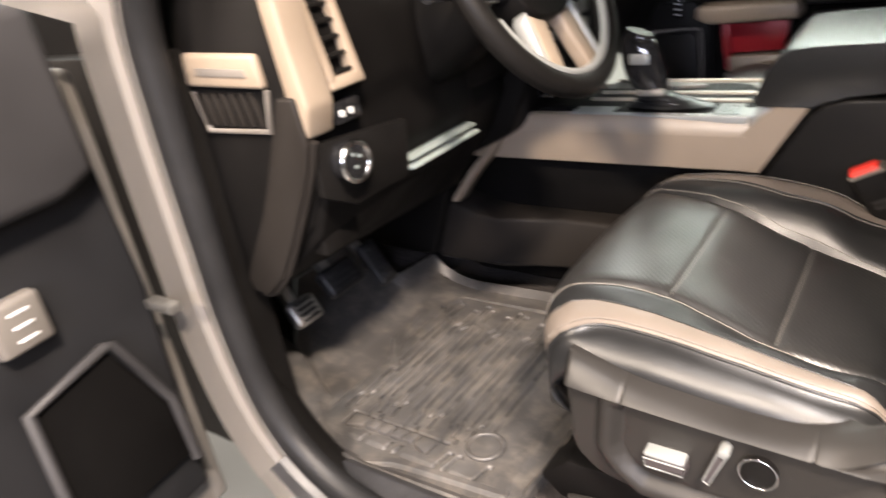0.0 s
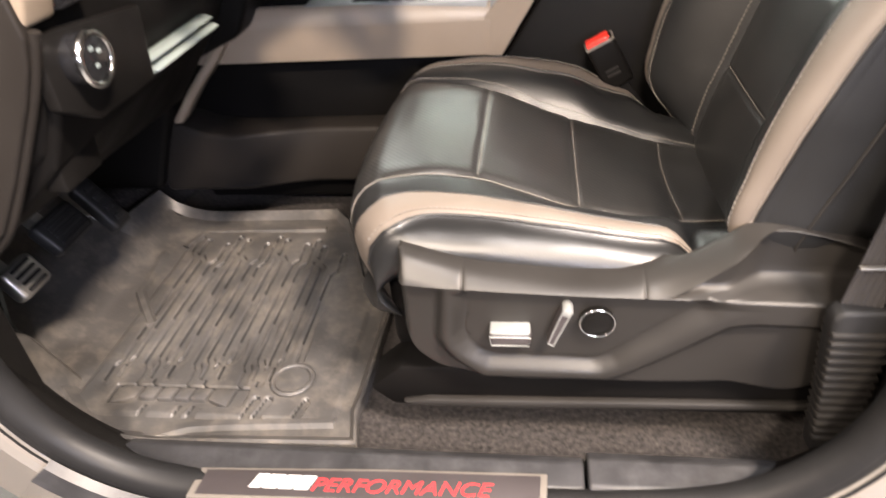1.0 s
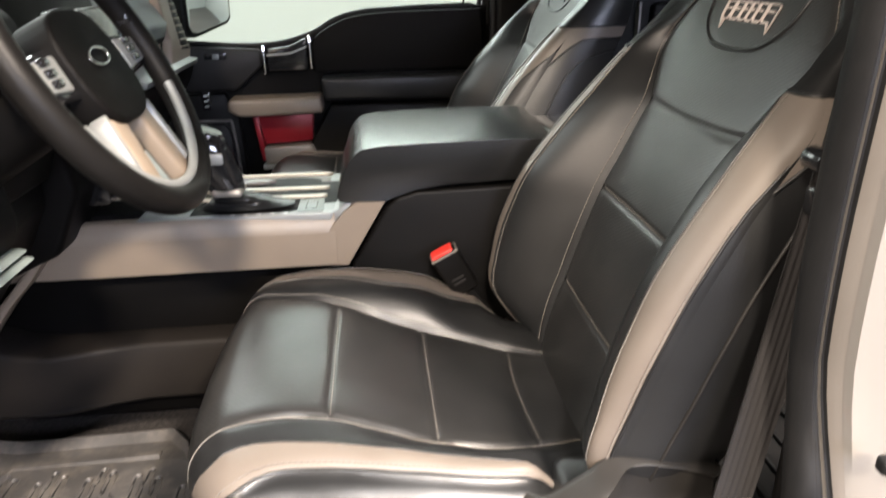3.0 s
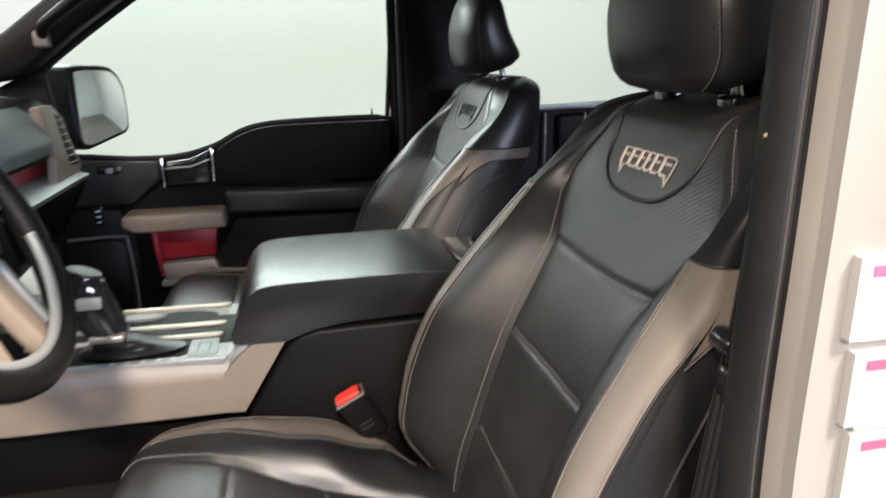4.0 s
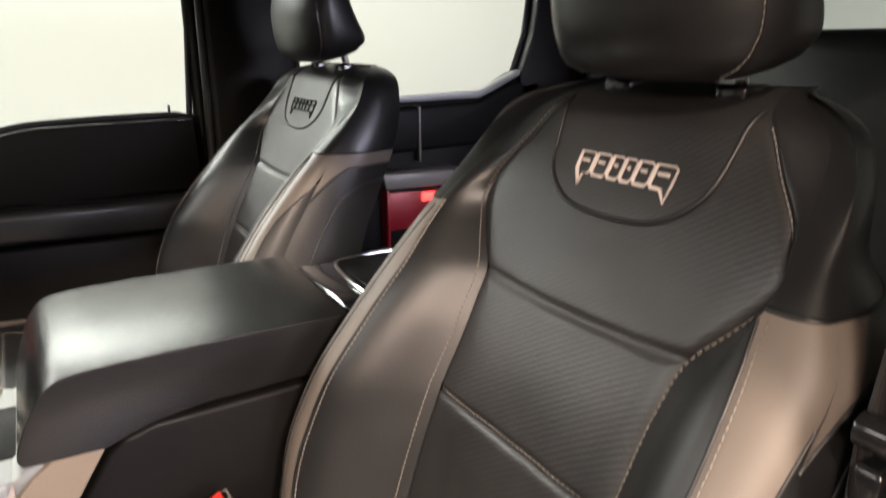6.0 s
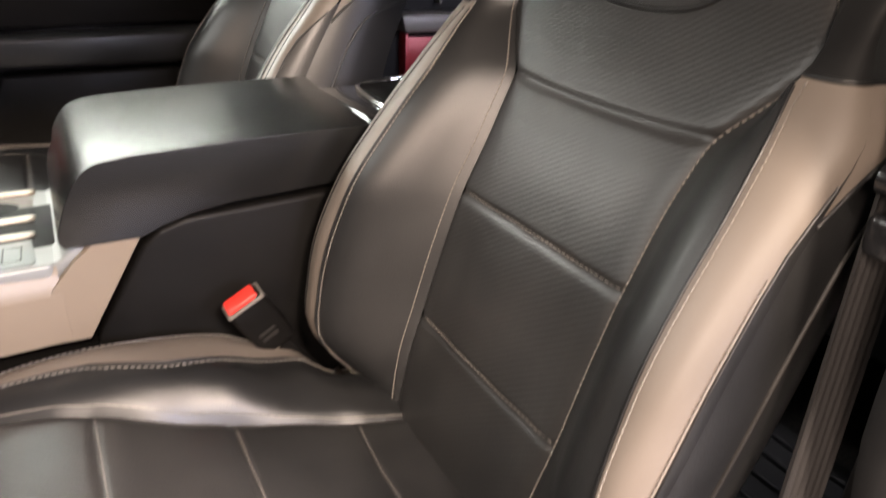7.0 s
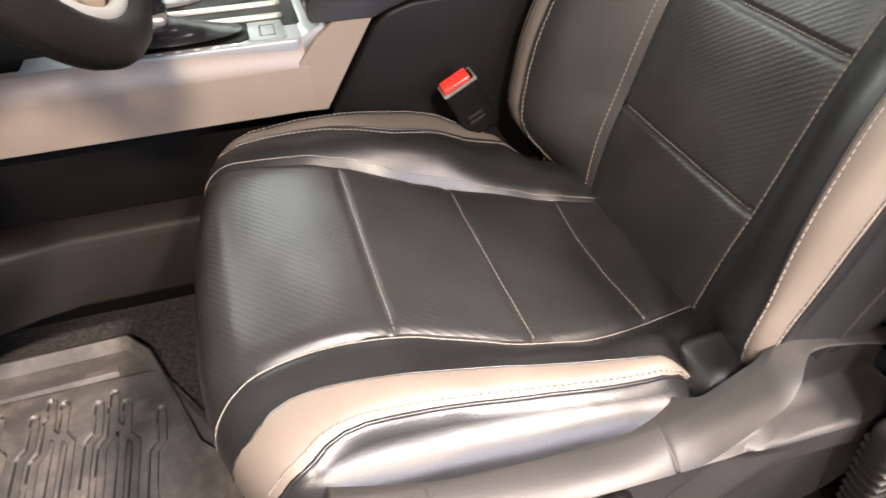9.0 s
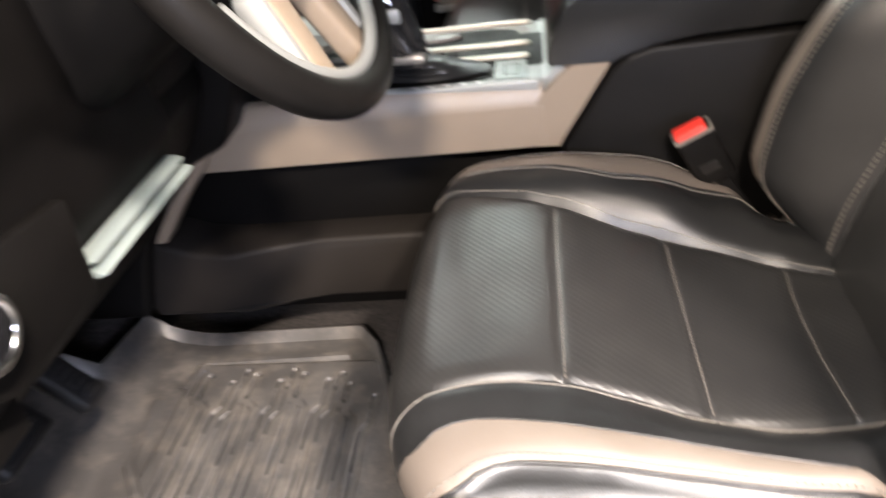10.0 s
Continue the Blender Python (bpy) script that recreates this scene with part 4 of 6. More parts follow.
part("upper_pad", prism(upper + [(0.405, 0.60), (0.40, 0.545), (-0.075, 0.545)], "y", 1.160, 1.192, 0.012, 4), SOFT, door, "padded black upper door panel")
part("arm_rest", prism([(-0.06, 0.535), (0.40, 0.535), (0.405, 0.47), (0.30, 0.462), (-0.055, 0.468)], "y", 1.120, 1.19, 0.014, 4), LEATHER, door, "padded black door armrest")
part("lower_panel", prism([(-0.04, 0.455), (0.40, 0.450), (0.40, 0.09), (-0.10, 0.09), (-0.13, 0.30)], "y", 1.150, 1.19, 0.010, 3), PLASTIC, door)
part("front_panel", prism([(-0.50, 0.628), (-0.222, 0.612), (-0.222, 0.565), (-0.30, 0.50), (-0.50, 0.50)], "y", 1.165, 1.19, 0.008, 3), DARK_TRIM, door)
part("front_lower_panel", prism([(-0.50, 0.495), (-0.335, 0.495), (-0.30, 0.43), (-0.29, 0.10), (-0.50, 0.10)], "y", 1.160, 1.19, 0.008, 3), PLASTIC, door)
part("step_trim", prism([(-0.205, 0.612), (-0.14, 0.618), (-0.092, 0.640), (-0.092, 0.55), (-0.205, 0.55)], "y", 1.158, 1.19, 0.008, 3), GLOSS, door)
for x, z0, z1 in ((-0.213, 0.545, 0.622), (-0.084, 0.555, 0.645)):
    part("chrome_strip", box(x - 0.004, x + 0.004, 1.153, 1.19, z0, z1, 0.002), CHROME, door)
part("chrome_lip", prism([(-0.205, 0.598), (-0.14, 0.601), (-0.092, 0.618), (-0.092, 0.613), (-0.14, 0.596), (-0.205, 0.593)], "y", 1.155, 1.17, 0.001), SILVER, door)
pull = part("pull_handle", prism([(-0.315, 0.486), (-0.060, 0.486), (-0.055, 0.442), (-0.285, 0.438), (-0.318, 0.455)], "y", 1.085, 1.185, 0.010, 3), GREIGE_TRIM, door, "greige satin pull handle")
part("red_insert", prism([(-0.250, 0.436), (-0.090, 0.436), (-0.098, 0.352), (-0.235, 0.345)], "y", 1.155, 1.19, 0.004), RED_TRIM, door, "red insert behind the pull handle")
part("red_edge", prism([(-0.262, 0.436), (-0.248, 0.436), (-0.232, 0.30), (-0.246, 0.30)], "y", 1.140, 1.19, 0.003), RED_TRIM, door)
part("map_pocket", prism([(-0.24, 0.34), (-0.10, 0.345), (-0.08, 0.295), (-0.235, 0.285)], "y", 1.13, 1.19, 0.008), GREY_TRIM, door)
part("pocket_lip", prism([(-0.245, 0.292), (-0.06, 0.300), (-0.06, 0.285), (-0.245, 0.276)], "y", 1.125, 1.15, 0.004), SILVER, door)
tube("speaker_rim", [(x, 1.158, z) for x, z in spline([(-0.47, 0.415), (-0.345, 0.418), (-0.322, 0.395), (-0.318, 0.20), (-0.345, 0.16), (-0.47, 0.16)], 4)], 0.004, GREY_TRIM, door)
part("speaker_grille", prism([(-0.47, 0.408), (-0.348, 0.410), (-0.328, 0.39), (-0.325, 0.205), (-0.35, 0.168), (-0.47, 0.168)], "y", 1.152, 1.165, 0.003), PLASTIC, door)
part("lock_switch", box(-0.375, -0.315, 1.158, 1.17, 0.588, 0.606, 0.003), GLOSS, door)
part("switch_edge", box(-0.352, -0.335, 1.154, 1.163, 0.590, 0.602, 0.002), SILVER, door)
sw = part("memory_switch", box(-0.395, -0.372, 1.148, 1.165, 0.452, 0.502, 0.003), GLOSS, door)
for z in (0.462, 0.477, 0.492):
    part("switch_mark", box(-0.389, -0.378, 1.146, 1.15, z - 0.002, z + 0.002, 0.0005), WHITE_INK, sw)
part("lock_pin", box(0.352, 0.358, 1.19, 1.196, 0.705, 0.735, 0.002), GLOSS, door)

win = thing("window_1", "front passenger side window, green-tinted glass in black rubber", "car window", kind="structure")
WOUT = spline(BELT, 4)
glass_outline = [tuple(p) for p in WOUT if p[0] <= 0.412] + [(0.412, 0.90), (0.412, 1.13), (0.39, 1.165), (0.20, 1.185), (0.02, 1.170), (-0.12, 1.100), (-0.243, 1.021), (-0.35, 0.945), (-0.447, 0.873), (-0.52, 0.80)]
pane = part("pane", prism(glass_outline, "y", 1.206, 1.210, 0), WINDOW, win, "green-tinted glass")
pane.visible_shadow = False
tube("window_seal", [(x, 1.196, z) for x, z in glass_outline], 0.007, RUBBER, win, closed=True)
frame_pts = [(0.425, 0.66), (0.425, 0.90), (0.425, 1.14), (0.40, 1.180), (0.20, 1.200), (0.02, 1.185), (-0.13, 1.112), (-0.36, 0.955), (-0.53, 0.82)]
tube("window_frame", [(x, 1.20, z) for x, z in frame_pts], 0.017, PLASTIC, win, n=10)

def wall_piece(name, outline, y0, y1, mat, label, category, bevel=0.008):
    return tagged(part(name, prism(outline, "y", y0, y1, bevel, 3), mat), label, category, kind="structure")


wall_piece("b_pillar_far", [(0.440, 0.0), (0.444, 0.60), (0.440, 1.20), (0.42, 1.27), (0.70, 1.28), (0.655, 1.20), (0.648, 0.70), (0.648, 0.0)], 1.145, 1.225, PLASTIC, "black door pillar trim on the passenger side", "pillar trim", 0.014)
tube_p = tube("pillar_edge_seal", [(0.437, 1.165, z) for z in (0.10, 0.4, 0.7, 0.95, 1.15, 1.20)], 0.011, RUBBER)
tagged(tube_p, "black rubber seal along the passenger-side pillar", "door seal", kind="structure")
wall_piece("a_pillar_far", [tuple(p) for p in ((-0.50, 0.835), (-0.36, 0.945), (-0.243, 1.027), (-0.12, 1.108), (0.02, 1.180), (0.15, 1.205), (0.15, 1.27), (0.0, 1.255), (-0.20, 1.165), (-0.42, 1.02), (-0.60, 0.885), (-0.60, 0.82))], 1.10, 1.185, PLASTIC, "black windscreen pillar trim with grab handle", "pillar trim", 0.02)
grab = thing("grab_handle", "black grab handle on the windscreen pillar", "grab handle")
gp = spline([(-0.435, 1.115, 0.925), (-0.425, 1.075, 0.945), (-0.40, 1.060, 0.968), (-0.30, 1.055, 1.040), (-0.21, 1.060, 1.100), (-0.19, 1.075, 1.118), (-0.178, 1.115, 1.12)], 6)
tube("grip", gp, 0.013, PLASTIC, grab, n=10)
part("end_cap", box(-0.452, -0.416, 1.085, 1.115, 0.905, 0.945, 0.008, 3), GREY_TRIM, grab)
part("end_cap", box(-0.200, -0.165, 1.085, 1.115, 1.10, 1.14, 0.008, 3), GREY_TRIM, grab)
wall_piece("mirror_sail", [(-0.60, 0.64), (-0.425, 0.632), (-0.452, 0.72), (-0.468, 0.855), (-0.52, 0.84), (-0.60, 0.80)], 1.17, 1.20, SOFT, "black triangular trim before the side window", "trim panel")

mirror = thing("door_mirror", "white and black door mirror outside the passenger window", "wing mirror")
tilt_m = radians(25)
mm = Matrix(((math.cos(tilt_m), math.sin(tilt_m), 0, -0.43), (-math.sin(tilt_m), math.cos(tilt_m), 0, 1.29), (0, 0, 1, 0), (0, 0, 0, 1)))
shell = [(-0.018, 0.858), (0.02, 0.864), (0.120, 0.861), (0.152, 0.855), (0.182, 0.832), (0.200, 0.80), (0.205, 0.73), (0.202, 0.680), (0.185, 0.664), (0.02, 0.634), (-0.012, 0.640), (-0.024, 0.660)]
gcy, gcz = 0.088, 0.748
face = [(gcy + (y - gcy) * 0.87, gcz + (z - gcz) * 0.88) for y, z in shell]
part("housing", prism(shell, "x", -0.10, 0.0, 0.010, 4, mm), PLASTIC, mirror)
part("cap", prism([(y - 0.014, z + 0.004) for y, z in shell], "x", -0.17, -0.098, 0.03, 4, mm), PAINT, mirror, "white painted mirror cap")
part("mirror_glass", prism(face, "x", -0.002, 0.003, 0.001, 2, mm), MIRROR, mirror, "clear mirror glass")
part("mirror_arm", prism([(1.19, 0.70), (1.30, 0.70), (1.30, 0.63), (1.19, 0.60)], "x", -0.56, -0.47, 0.015, 3), PAINT, mirror)

rdoor = thing("door_2", "closed rear door, black with red-lit pull", "car door", kind="structure")
RB = [(0.65, 0.722), (0.90, 0.724), (1.10, 0.728), (1.19, 0.734), (1.26, 0.762), (1.32, 0.79), (1.45, 0.80)]
part("door_panel", prism(RB + [(1.45, 0.04), (0.65, 0.04)], "y", 1.18, 1.23, 0.004), SOFT, rdoor)
part("upper_pad", prism([(0.90, 0.705), (1.18, 0.715), (1.30, 0.765), (1.40, 0.77), (1.40, 0.60), (0.90, 0.585)], "y", 1.155, 1.19, 0.012, 3), SOFT, rdoor)
for x in (0.86, 0.985):
    part("chrome_strip", box(x - 0.003, x + 0.003, 1.150, 1.19, 0.56, 0.71, 0.0015), GREY_TRIM, rdoor)
part("belt_cap", prism([(0.66, 0.732), (0.90, 0.734), (1.19, 0.744), (1.26, 0.772), (1.33, 0.80), (1.33, 0.784), (1.26, 0.752), (1.19, 0.724), (0.66, 0.716)], "y", 1.165, 1.20, 0.004), SILVER, rdoor, "pale belt line trim")
part("pull_handle", prism([(0.84, 0.545), (1.10, 0.540), (1.09, 0.50), (0.85, 0.50)], "y", 1.09, 1.18, 0.010), GREY_TRIM, rdoor)
part("red_insert", prism([(0.88, 0.478), (1.09, 0.472), (1.09, 0.37), (0.89, 0.37)], "y", 1.165, 1.19, 0.003), RED_TRIM, rdoor, "red insert in the rear door")
part("red_lamp", box(0.995, 1.060, 1.155, 1.17, 0.445, 0.470, 0.006), RED_LED, rdoor, "lit red courtesy lamp")
part("red_edge", box(0.876, 0.886, 1.14, 1.19, 0.33, 0.49, 0.003), RED_TRIM, rdoor)
win2 = thing("window_2", "rear side window, clear glass in black frame", "car window", kind="structure")
W2 = [(0.662, 0.722), (0.90, 0.724), (1.10, 0.728), (1.19, 0.734), (1.26, 0.762), (1.32, 0.79), (1.36, 0.90), (1.385, 1.10), (1.37, 1.165), (1.20, 1.178), (0.90, 1.178), (0.70, 1.165), (0.672, 1.10)]
pane2 = part("pane", prism(W2, "y", 1.206, 1.210, 0), WINDOW, win2)
pane2.visible_shadow = False
tube("window_seal", [(x, 1.196, z) for x, z in W2], 0.008, RUBBER, win2, closed=True)
wall_piece("rear_roof_rail", [(0.62, 1.172), (0.90, 1.186), (1.20, 1.186), (1.40, 1.172), (1.80, 1.16), (1.80, 1.29), (0.62, 1.29)], 1.16, 1.225, PLASTIC, "black trim above the rear window", "trim panel")
wall_piece("front_roof_rail", [(0.0, 1.183), (0.20, 1.200), (0.42, 1.185), (0.66, 1.18), (0.66, 1.29), (0.0, 1.27)], 1.16, 1.225, PLASTIC, "black trim above the front window", "trim panel")
wall_piece("c_pillar_far", [(1.385, 0.0), (1.325, 0.78), (1.368, 0.90), (1.392, 1.10), (1.37, 1.20), (1.80, 1.28), (1.80, 0.0)], 1.155, 1.225, PLASTIC, "black rear pillar trim", "pillar trim")

# back of the cab with its window, and the rear bench
back = thing("wall_rear", "black cab rear wall round the back window", "cab wall", kind="structure")
for y0, y1, z0, z1 in ((-0.42, 1.22, 0.0, 0.897), (-0.42, 1.22, 1.095, 1.28), (-0.42, -0.10, 0.897, 1.095), (0.95, 1.22, 0.897, 1.095)):
    part("wall_panel", box(1.72, 1.78, y0, y1, z0, z1, 0.006), PLASTIC, back)
for y in (0.30, 0.58):
    part("window_bar", box(1.73, 1.76, y - 0.012, y + 0.012, 0.897, 1.095, 0.003), PLASTIC, back)
bp = part("back_pane", box(1.748, 1.752, -0.10, 0.95, 0.897, 1.095, 0), WINDOW, back)
bp.visible_shadow = False
bench = thing("rear_bench", "black rear bench seat with head restraints", "car seat")
part("bench_cushion", box(1.00, 1.50, -0.25, 1.10, 0.20, 0.40, 0.05, 4), LEATHER, bench)
part("bench_back", box(1.50, 1.66, -0.25, 1.10, 0.36, 0.90, 0.05, 4, None), LEATHER, bench)
for y in (-0.02, 0.52, 0.86):
    part("headrest", box(1.50, 1.60, y - 0.06, y + 0.06, 0.92, 1.035, 0.035, 4), LEATHER, bench)

# near side of the cab behind the driver's seat
wall_piece("rear_side_panel", [(0.60, -0.05), (1.80, -0.05), (1.80, 0.70), (1.30, 0.70), (0.60, 0.70)], -0.42, -0.37, SOFT, "black inside of the near rear door", "door panel")
wall_piece("rear_side_rail", [(0.40, 1.19), (1.80, 1.15), (1.80, 1.29), (0.40, 1.28)], -0.44, -0.38, PLASTIC, "black trim above the near rear window", "trim panel")
rug = part("rear_floor_mat", box(0.56, 1.02, -0.30, 0.20, 0.0, 0.014, 0.006), RUBBER)
tagged(rug, "black ribbed rubber mat in the rear footwell", "floor mat")
for i in range(9):
    part("rib", box(0.57 + i * 0.05, 0.582 + i * 0.05, -0.29, 0.19, 0.012, 0.022, 0.003), RUBBER, rug)

# ---- centre console ----
console = thing("centre_console", "dark centre console with greige side panels and silver top plate", "console")
for sgn, y0, y1 in ((1, 0.264, 0.292), (-1, 0.488, 0.516)):
    out_y = y0 if sgn > 0 else y1
    sect = [(out_y, 0.334), (out_y, 0.394), (out_y + sgn * 0.011, 0.4265), (out_y + sgn * 0.03, 0.4265), (out_y + sgn * 0.03, 0.334)]
    end = prism([(0.0, 0.3335), (0.028, 0.332), (0.098, 0.446), (0.048, 0.446), (0.026, 0.428), (0.0, 0.400)], "y", y0 + 0.0004, y1, 0.0005, 1)
    part("side_panel", join_bm(prism(sect, "x", -0.60, 0.010, 0.0005, 1), end), GREIGE_TRIM, console, "greige satin side panel with a crease")
    part("rear_side_panel", prism([(0.034, 0.328), (0.098, 0.434), (0.118, 0.450), (0.150, 0.459), (0.56, 0.468), (0.56, 0.02), (0.0, 0.02), (0.0, 0.20), (0.034, 0.30)], "y", y0, y1, 0.006, 3), PLASTIC, console, "black grained rear side panel")
part("inner_body", box(-0.62, 0.56, 0.318, 0.462, 0.02, 0.43, 0.01), SOFT, console)
for y0, y1 in ((0.262, 0.330), (0.450, 0.518)):
    lower = prism([(-0.66, 0.085), (-0.66, 0.23), (-0.62, 0.236), (-0.585, 0.226), (-0.545, 0.210), (-0.49, 0.204), (-0.42, 0.203), (-0.35, 0.203), (0.02, 0.203), (0.02, 0.085), (-0.35, 0.085), (-0.42, 0.085), (-0.49, 0.085), (-0.545, 0.085)], "y", y0, y1, 0.010, 3)
    for v in lower.verts:
        if v.co.y < 0.29:
            v.co.y -= 0.034 * step((-0.36 - v.co.x) / 0.14)
    part("lower_panel", lower, LOWER, console, "dark grey lower panel with a ledge")
plate_c = part("top_plate", prism([(-0.32, 0.277), (0.004, 0.271), (0.016, 0.282), (0.020, 0.39), (0.014, 0.508), (0.0, 0.516), (-0.32, 0.514)], "z", 0.406, 0.4285, 0.003, 3), SILVER, console, "satin silver console plate")
part("rear_rim", prism([(0.006, 0.4275), (0.016, 0.431), (0.030, 0.446), (0.040, 0.446), (0.040, 0.41), (0.006, 0.41)], "y", 0.274, 0.512, 0.004, 3), SILVER, plate_c)
part("shift_well", prism([(-0.235, 0.287), (-0.066, 0.285), (-0.054, 0.292), (-0.054, 0.340), (-0.235, 0.345)], "z", 0.427, 0.4296, 0.001), SOFT, plate_c, "black gear lever slot")
part("storage_well", prism([(-0.30, 0.372), (-0.014, 0.368), (-0.014, 0.396), (-0.30, 0.402)], "z", 0.427, 0.4296, 0.001), SOFT, plate_c)
part("cup_well", prism([(-0.30, 0.424), (-0.016, 0.418), (-0.006, 0.430), (-0.006, 0.480), (-0.018, 0.492), (-0.30, 0.498)], "z", 0.427, 0.4296, 0.001), GREY_TRIM, plate_c, "dark cup well")
cup = [(-0.092 + 0.070 * math.cos(t), 0.458 + 0.030 * math.sin(t)) for t in np.linspace(0, 2 * math.pi, 32, endpoint=False)]
part("cup_recess", prism(cup, "z", 0.4292, 0.4304, 0), SOFT, plate_c)
part("cup_divider", prism([(-0.20, 0.440), (-0.125, 0.452), (-0.110, 0.462), (-0.20, 0.486)], "z", 0.4300, 0.436, 0.001), GREY_TRIM, plate_c)
for y0, y1, x1 in ((0.499, 0.509, -0.002), (0.403, 0.416, -0.004), (0.352, 0.364, -0.006)):
    part("rail", prism([(-0.31, y0 + 0.006), (x1 - 0.008, y0), (x1, y0 + 0.003), (x1, y1 - 0.002), (x1 - 0.008, y1), (-0.31, y1 + 0.006)], "z", 0.4270, 0.4345, 0.0025, 3), CHAMPAGNE, plate_c, "champagne satin rail")
part("button_pad", prism([(-0.054, 0.281), (-0.012, 0.280), (-0.008, 0.286), (-0.010, 0.347), (-0.054, 0.348)], "z", 0.427, 0.4302, 0.001), GREY_LIGHT, plate_c)
sq = [(-0.040, 0.294), (-0.022, 0.293), (-0.021, 0.330), (-0.039, 0.331)]
tube("button_outline", [(x, y, 0.4303) for x, y in sq], 0.0007, SOFT, plate_c, n=6, closed=True)
for i in range(5):
    part("gear_mark", box(-0.165 + i * 0.022, -0.158 + i * 0.022, 0.2785, 0.2825, 0.4283, 0.4292, 0.0002), WHITE_INK, plate_c)

shifter = thing("gear_lever", "black leather gear lever with champagne collar and leather gaiter", "gear lever")
knob = [(-0.172, 0.330, 0.446), (-0.176, 0.330, 0.470), (-0.188, 0.330, 0.500), (-0.196, 0.330, 0.530), (-0.198, 0.330, 0.552), (-0.194, 0.330, 0.566)]
tube("grip", spline(knob, 5), [0.020 + 0.009 * math.sin(math.pi * min(1, i / 23)) for i in range(26)], GLOSS, shifter, n=16, flat=1.25)
part("button", box(-0.204, -0.168, 0.295, 0.303, 0.512, 0.532, 0.004), SILVER, shifter)
part("collar", box(-0.198, -0.146, 0.304, 0.356, 0.452, 0.466, 0.006, 3, None), CHAMPAGNE, shifter, "champagne satin collar")
gait = []
for i in range(9):
    v = i / 8
    row = []
    for j in range(20):
        a = 2 * math.pi * j / 20
        w = 0.020 + 0.016 * (1 - v) + 0.003 * math.sin(v * 22)
        row.append(Vector((-0.140 - 0.032 * v + (w + 0.045 * (1 - v) ** 1.5) * math.cos(a), 0.322 + 0.008 * v + w * math.sin(a), 0.434 + 0.024 * v)))
    gait.append(row)
sheet("gaiter", gait, LEATHER, shifter, closed=True)

prof = [tuple(p) for p in spline([(0.022, 0.448), (0.018, 0.462), (0.035, 0.505), (0.055, 0.532), (0.085, 0.541), (0.16, 0.544), (0.30, 0.545), (0.385, 0.543)], 5)]
pad = prism(prof + [(0.392, 0.476), (0.20, 0.470), (0.150, 0.463), (0.120, 0.454), (0.100, 0.446)], "y", 0.262, 0.518, 0.016, 5)
for v in pad.verts:
    if v.co.z > 0.50:
        v.co.z += (v.co.y - 0.30) * 0.030
lid = part("lid", pad, LID_LEATHER, console, "padded black leather armrest lid", angle=1.0)
for y in (0.266, 0.514):
    tube("lid_seam", [(x, y, z - 0.020) for x, z in spline([(0.052, 0.515), (0.075, 0.541), (0.12, 0.546), (0.25, 0.548), (0.385, 0.547)], 5)], 0.0022, LEATHER, lid, n=6)
tray = thing("console_tray", "black rear console tray with chrome edge", "tray")
part("tray_body", box(0.398, 0.60, 0.272, 0.508, 0.44, 0.534, 0.010, 3), GLOSS, tray)
part("tray_liner", box(0.455, 0.585, 0.33, 0.49, 0.532, 0.5375, 0.004), SOFT, tray)
tube("chrome_edge", [(x, y, 0.537) for x, y in spline([(0.445, 0.31), (0.44, 0.37), (0.455, 0.475), (0.50, 0.498), (0.57, 0.498)], 5)], 0.004, CHROME, tray)

# ---- dashboard ----
dash = thing("dashboard", "black dashboard with greige and red trim", "dashboard")
sec = [(-0.375, 0.585), (-0.362, 0.62), (-0.368, 0.70), (-0.40, 0.765), (-0.46, 0.80), (-0.62, 0.825), (-1.05, 0.83), (-1.05, 0.40), (-0.62, 0.375), (-0.46, 0.40), (-0.40, 0.45), (-0.368, 0.52)]
part("driver_side", prism(sec, "y", -0.352, 0.03, 0.012, 3), SOFT, dash)
part("column_surround", prism([(-0.40, 0.53), (-0.365, 0.62), (-0.37, 0.70), (-0.40, 0.765), (-0.46, 0.80), (-0.62, 0.825), (-1.05, 0.83), (-1.05, 0.40), (-0.62, 0.42), (-0.50, 0.50)], "y", 0.032, 0.20, 0.010, 3), SOFT, dash)
part("instrument_block", prism([(-0.37, 0.50), (-0.385, 0.60), (-0.40, 0.70), (-0.44, 0.80), (-0.62, 0.83), (-1.05, 0.83), (-1.05, 0.10), (-0.66, 0.10), (-0.56, 0.34), (-0.42, 0.40)], "y", 0.205, 0.575, 0.012, 3), SOFT, dash)
part("passenger_side", prism([(-0.400, 0.565), (-0.395, 0.60), (-0.46, 0.615), (-0.465, 0.64), (-0.415, 0.66), (-0.420, 0.74), (-0.48, 0.785), (-0.62, 0.80), (-1.05, 0.83), (-1.05, 0.30), (-0.60, 0.32), (-0.46, 0.45)], "y", 0.58, 1.13, 0.010, 3), SOFT, dash)
part("red_strip", box(-0.475, -0.444, 0.66, 1.02, 0.618, 0.66, 0.004), RED_TRIM, dash, "red metal strip above the shelf")
part("glove_shelf", prism([(-0.385, 0.585), (-0.378, 0.600), (-0.47, 0.618), (-0.47, 0.600)], "y", 0.66, 1.11, 0.004), SILVER, dash, "pale shelf above the glove box")
# the wall's greenish reflection is put into this panel's colour
part("airbag_cover", prism([(-0.415, 0.665), (-0.40, 0.70), (-0.418, 0.745), (-0.47, 0.780), (-0.47, 0.665)], "y", 0.66, 0.965, 0.008, 3), GREY_LIGHT, dash, "panel before the passenger with a pale reflection in its colour")


